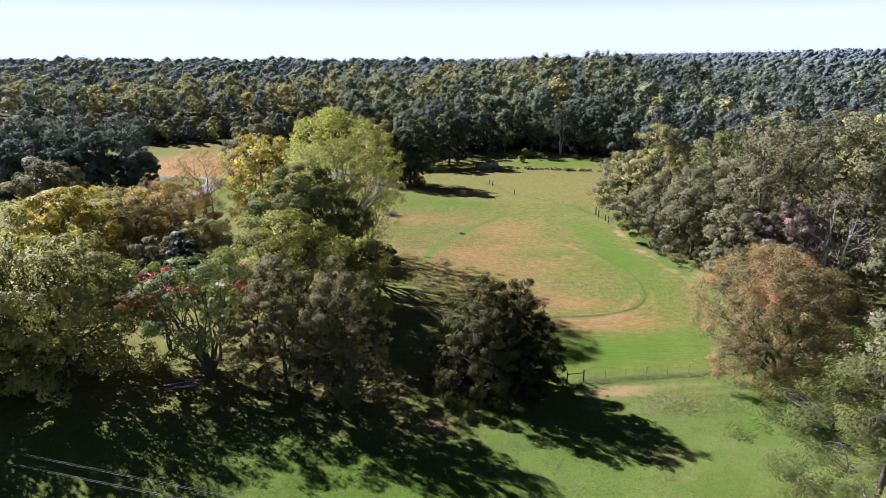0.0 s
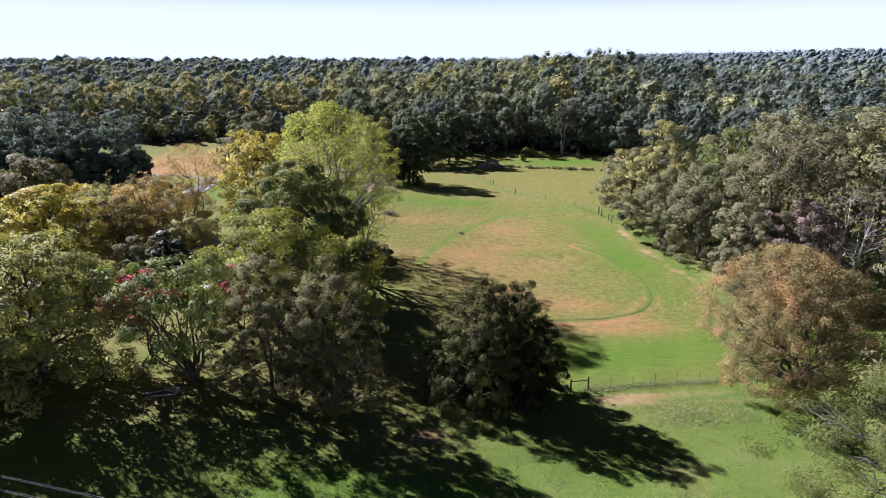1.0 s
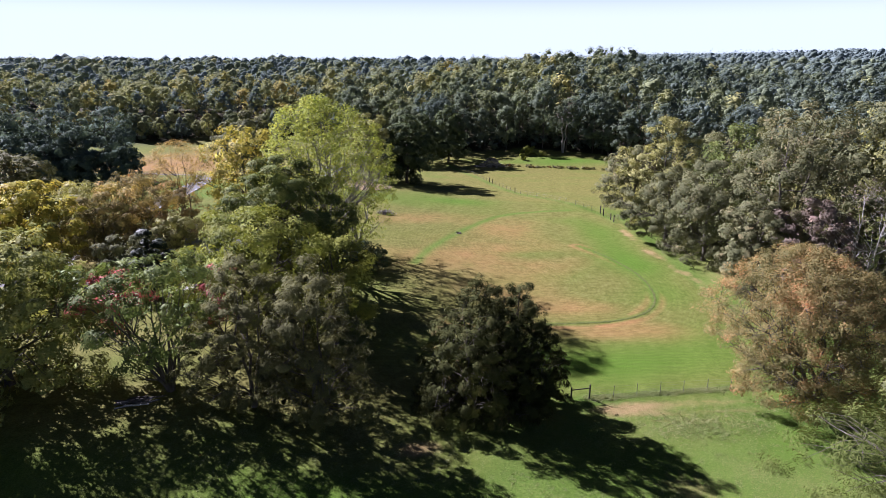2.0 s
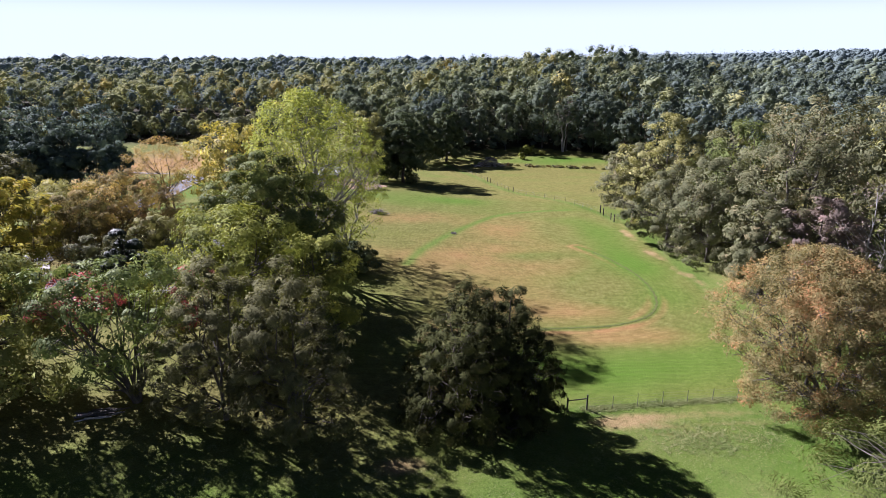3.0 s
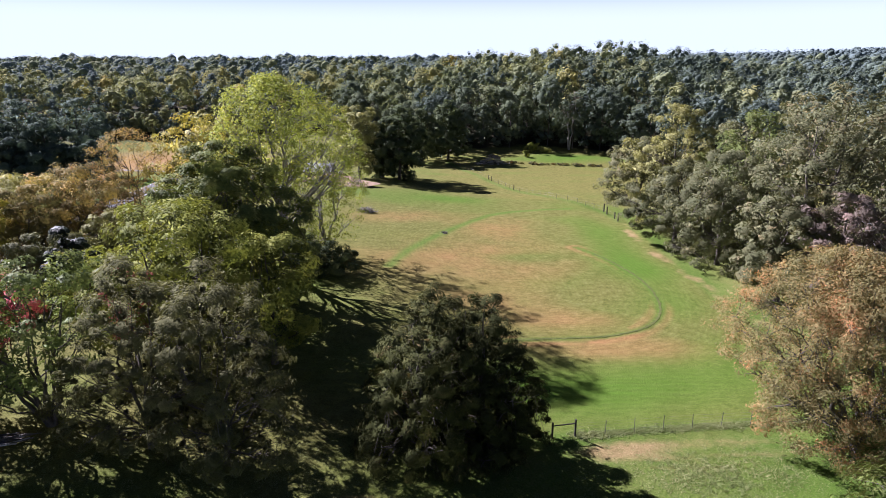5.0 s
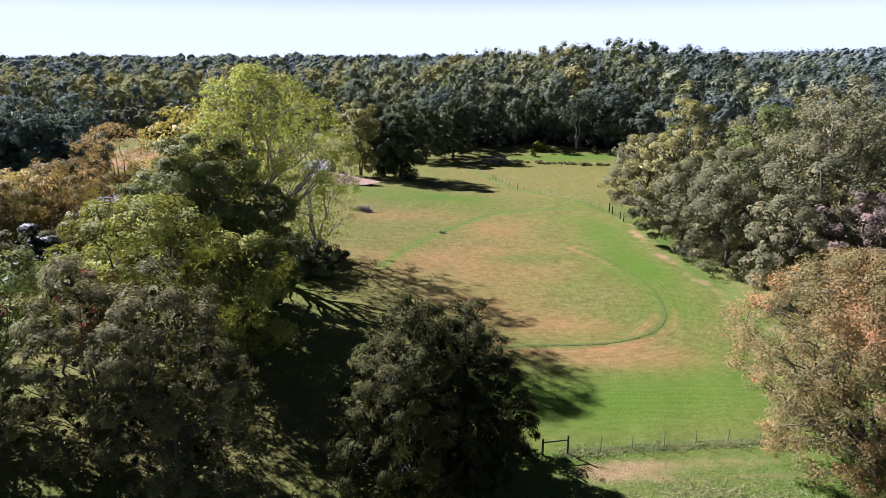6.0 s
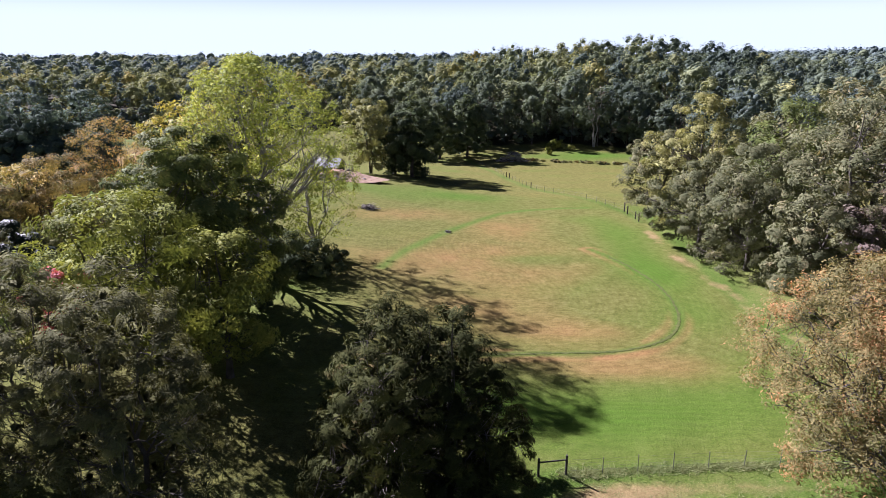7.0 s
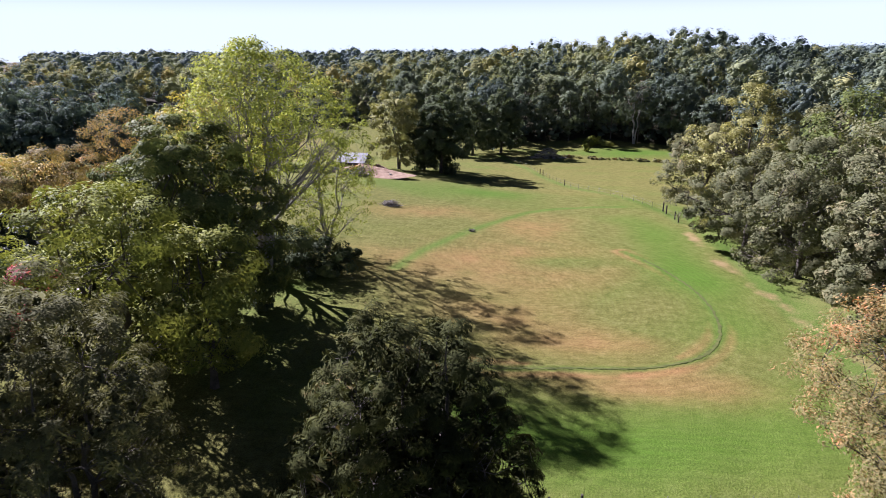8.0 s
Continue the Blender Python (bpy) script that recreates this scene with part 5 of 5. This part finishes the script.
mound("earth_mound", "low spread of bare reddish earth by a shed", "earth", -27.5, 179.0, 11.5, 5.8, 2.1, EARTH, 211)
mound("earth_mound", "heap of darker turned earth beside a shed", "earth", -25.5, 186.5, 4.5, 2.4, 1.8, EARTH, 212)
line_thing("log", [(-31.5, 173.2, ground_z(-31.5, 173.2) + 0.3), (-28.5, 173.6, ground_z(-28.5, 173.6) + 0.32), (-24.6, 174.4, ground_z(-24.6, 174.4) + 0.3)], (0.36, 0.34, 0.28), BARK, "dark felled log in front of bare earth", "log", 8)


def loader(x, y, turn):
    """A small tracked loader: body, cab, two tracks with wheels, lifting arms and bucket."""
    thing = new("loader")
    thing.matrix_basis = pose(x, y, float(surface(x, y)) + 0.75, 0, 0, turn)

    def block(name, mat, boxes, label="", parent=thing):
        bm = bmesh.new()
        for size, at, tilt in boxes:
            box_into(bm, size, pose(*at, tilt))
        bmesh.ops.bevel(bm, geom=bm.edges[:], offset=0.03, segments=2, affect="EDGES")
        return part(name, bm, mat, parent, label)

    block("body", MACHINE_YELLOW, [((1.1, 1.7, 0.75), (0, -0.25, 0.35), 0), ((0.9, 0.5, 0.3), (0, -0.95, 1.05), 0)])
    cab = block("cab", MACHINE_DARK, [((0.95, 1.0, 0.1), (0, 0.1, 2.0), 0), *(((0.07, 0.07, 0.95), (sx * 0.42, 0.1 + sy * 0.45, 1.08), 0) for sx in (-1, 1) for sy in (-1, 1))], "dark open cab frame")
    block("seat", MACHINE_DARK, [((0.5, 0.5, 0.12), (0, 0, 1.1), 0), ((0.5, 0.1, 0.5), (0, -0.25, 1.2), 0)], "", cab)
    for sx in (-1, 1):
        track = block("track", MACHINE_DARK, [((0.36, 2.0, 0.62), (sx * 0.78, -0.1, 0.0), 0)], "black rubber track")
        for wy in (-0.75, 0.55):
            bm = bmesh.new()
            vs = bmesh.ops.create_cone(bm, cap_ends=True, segments=14, radius1=0.22, radius2=0.22, depth=0.4)["verts"]
            bmesh.ops.transform(bm, matrix=pose(sx * 0.78, wy, 0.3, 0, 90, 0), verts=vs)
            part("wheel", bm, MACHINE_YELLOW, track)
        block("arm", MACHINE_YELLOW, [((0.12, 2.1, 0.18), (sx * 0.55, 0.5, 1.0), -24)])
    block("bucket", MACHINE_DARK, [((1.7, 0.08, 0.7), (0, 1.5, 0.1), 12), ((1.7, 0.6, 0.07), (0, 1.8, 0.08), 0), ((0.06, 0.6, 0.5), (-0.82, 1.8, 0.1), 0), ((0.06, 0.6, 0.5), (0.82, 1.8, 0.1), 0)], "worn steel bucket")
    return tagged(thing, "small yellow and black tracked loader on bare earth", "loader")


loader(-28.6, 175.4, 140)
for k, (x, y, s) in enumerate([(-17.5, 92.8, 0.7), (-16.6, 93.4, 0.5), (-18.6, 93.6, 0.55), (-17.2, 97.5, 0.6)]):
    mound("stone", "pale stone at the edge of the lawn", "stone", x, y, s, s * 0.7, s * 0.7, STONE, 215 + k, turn=40 * k, rings=5, segs=10)


rubble_rng = np.random.default_rng(77)
for k in range(16):
    x, y, r = -26.5 + rubble_rng.normal(0, 4.2), 176.8 + rubble_rng.normal(0, 1.6), rubble_rng.uniform(0.35, 1.1)
    stone = mound("stone", "pale block of rubble lying on bare earth", "stone", x, y, r, r * 0.7, r * 0.9, STONE, 280 + k, turn=37 * k, rings=4, segs=9)
    stone.location.z += 1.1 * math.exp(-((x + 27.5) / 8.0) ** 2 - ((y - 179.0) / 3.6) ** 2)
heap("stick_pile", "broken timber and sticks thrown on bare earth", "brush pile", -30.0, 178.5, 5.0, 2.4, 1.6, 60, [DEAD_WOOD, BARK], 207, 0.09, 10)


def shrub(name, label, x, y, mat, seed, height, radius, leaf=0.16, puffs=60, profile="cone"):
    return tree(name, label, "shrub", x, y, mat, seed=seed, height=height, radius=radius, foot=0.1, profile=profile, puffs=puffs, puff=radius * 0.42, per=60, leaf=leaf, longer=1.6, trunk=0.06, stems=3, limbs=3, lumps=0.25)


shrub("shrub", "small dark conical evergreen shrub on the lawn", -14.0, 89.8, DARK, 221, 1.9, 0.95)
shrub("shrub", "dark rounded shrub under a poplar", -10.6, 108.5, DARK, 222, 1.5, 1.5, profile="dome")
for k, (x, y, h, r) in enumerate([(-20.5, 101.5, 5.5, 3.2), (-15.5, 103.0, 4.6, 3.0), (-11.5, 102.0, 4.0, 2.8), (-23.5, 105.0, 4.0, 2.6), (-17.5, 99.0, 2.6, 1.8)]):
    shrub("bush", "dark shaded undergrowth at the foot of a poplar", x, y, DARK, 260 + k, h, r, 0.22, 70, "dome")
shrub("shrub", "bright green bush in front of the dark woods", 37.5, 293.0, FRESH, 223, 3.4, 2.4, 0.35, 34, "vase")
shrub("shrub", "bright yellow-green bush at the wood's foot", 43.5, 292.0, SUNNY, 224, 2.0, 2.8, 0.35, 34, "vase")
shrub("sapling", "young light green tree at the field's end", 34.0, 281.0, FRESH, 225, 3.4, 1.3, 0.5, 24)
row_rng = np.random.default_rng(61)
for k in range(22):
    x = 25 + 1.8 * k + row_rng.uniform(-1.7, 1.7)
    y = 267.5 - 0.22 * (x - 25) + row_rng.uniform(-0.8, 0.8)
    shrub("weed_clump", "tangled brown-green weeds along a far fence row", x, y, (WILLOW, RUSSET, OAK)[k % 3], 230 + k, row_rng.uniform(0.25, 0.8), row_rng.uniform(0.5, 1.5), 0.22, 12, "vase")

# bare trees
tree("dead_tree", "pale dead tree standing in front of the woods", "tree", 54.5, 297.0, BLEACHED, DEAD_WOOD, seed=241, height=25.0, radius=5.5, foot=9.0, profile="vase", puffs=60, puff=1.3, per=2, leaf=0.4, fill=0, boughs=0, stems=3, trunk=0.55, upward=0.8, limbs=9)
tree("dead_tree", "grey leafless tree with tangled branches", "tree", 59.5, 90.0, BLEACHED, DEAD_WOOD, seed=242, height=19.0, radius=6.5, foot=4.0, profile="round", puffs=190, puff=0.9, per=2, leaf=0.25, fill=0, boughs=0, stems=4, trunk=0.4, upward=0.4, limbs=8)

# rough grass by the fence and at the fence rows
GRASS = leaf_material("grass_blade", [(0.0, (0.10, 0.14, 0.03)), (0.5, (0.15, 0.19, 0.04)), (0.8, (0.22, 0.23, 0.07)), (1.0, (0.32, 0.28, 0.13))], 0.4, 0.05, 0.12, 0.7, 1.05)


def grass_tufts():
    rng = np.random.default_rng(9)
    n = 52000
    x, y = rng.uniform(-26, 44, n), rng.uniform(42, 66.5, n)
    weedy = spot(x, y, 27, 60.5, 5.0, 2.4)
    keep = (y < 64.6 + 0.1 * (x - 15)) & (rng.uniform(0, 1, n) < 0.75 + 0.25 * wander(x, y, 9.0, 12))
    x, y, weedy = x[keep], y[keep], weedy[keep]
    tall = 0.06 + 0.10 * np.clip(wander(x, y, 5.0, 19), 0, 1) * rng.uniform(0.2, 1, len(x)) + 0.42 * weedy * rng.uniform(0.2, 1, len(x))
    fx = rng.choice(len(line), 2600)
    x = np.concatenate([x, line[fx, 0] + rng.normal(0, 0.45, 2600)])
    y = np.concatenate([y, line[fx, 1] + rng.normal(0, 0.25, 2600)])
    tall = np.concatenate([tall, rng.uniform(0.1, 0.32, 2600)])
    x, y, tall = np.repeat(x, 4), np.repeat(y, 4), np.repeat(tall, 4)
    m = len(x)
    x, y = x + rng.normal(0, 0.16, m), y + rng.normal(0, 0.16, m)
    z = land(x, y) + 0.05 * wander(x, y, 7.0, 3) + 0.03 * wander(x, y, 2.0, 4)
    h = tall * rng.uniform(0.5, 1.2, m)
    a = rng.uniform(0, 2 * np.pi, m)
    w = 0.02 + 0.03 * rng.uniform(0, 1, m)
    foot = np.stack([x, y, z - 0.02], 1)
    across = np.stack([np.cos(a), np.sin(a), np.zeros(m)], 1) * w[:, None]
    tip = foot + np.stack([rng.normal(0, 1.1, m) * h, rng.normal(0, 1.1, m) * h, h * 0.75], 1)
    verts = np.stack([foot - across, foot + across, tip], 1).reshape(-1, 3)
    ob = new("rough_grass", mesh_of("rough_grass", verts, np.arange(3 * m).reshape(m, 3), [GRASS]))
    return tagged(ob, "uneven tufts of rough green and straw-coloured grass", "grass", kind="stuff")


grass_tufts()
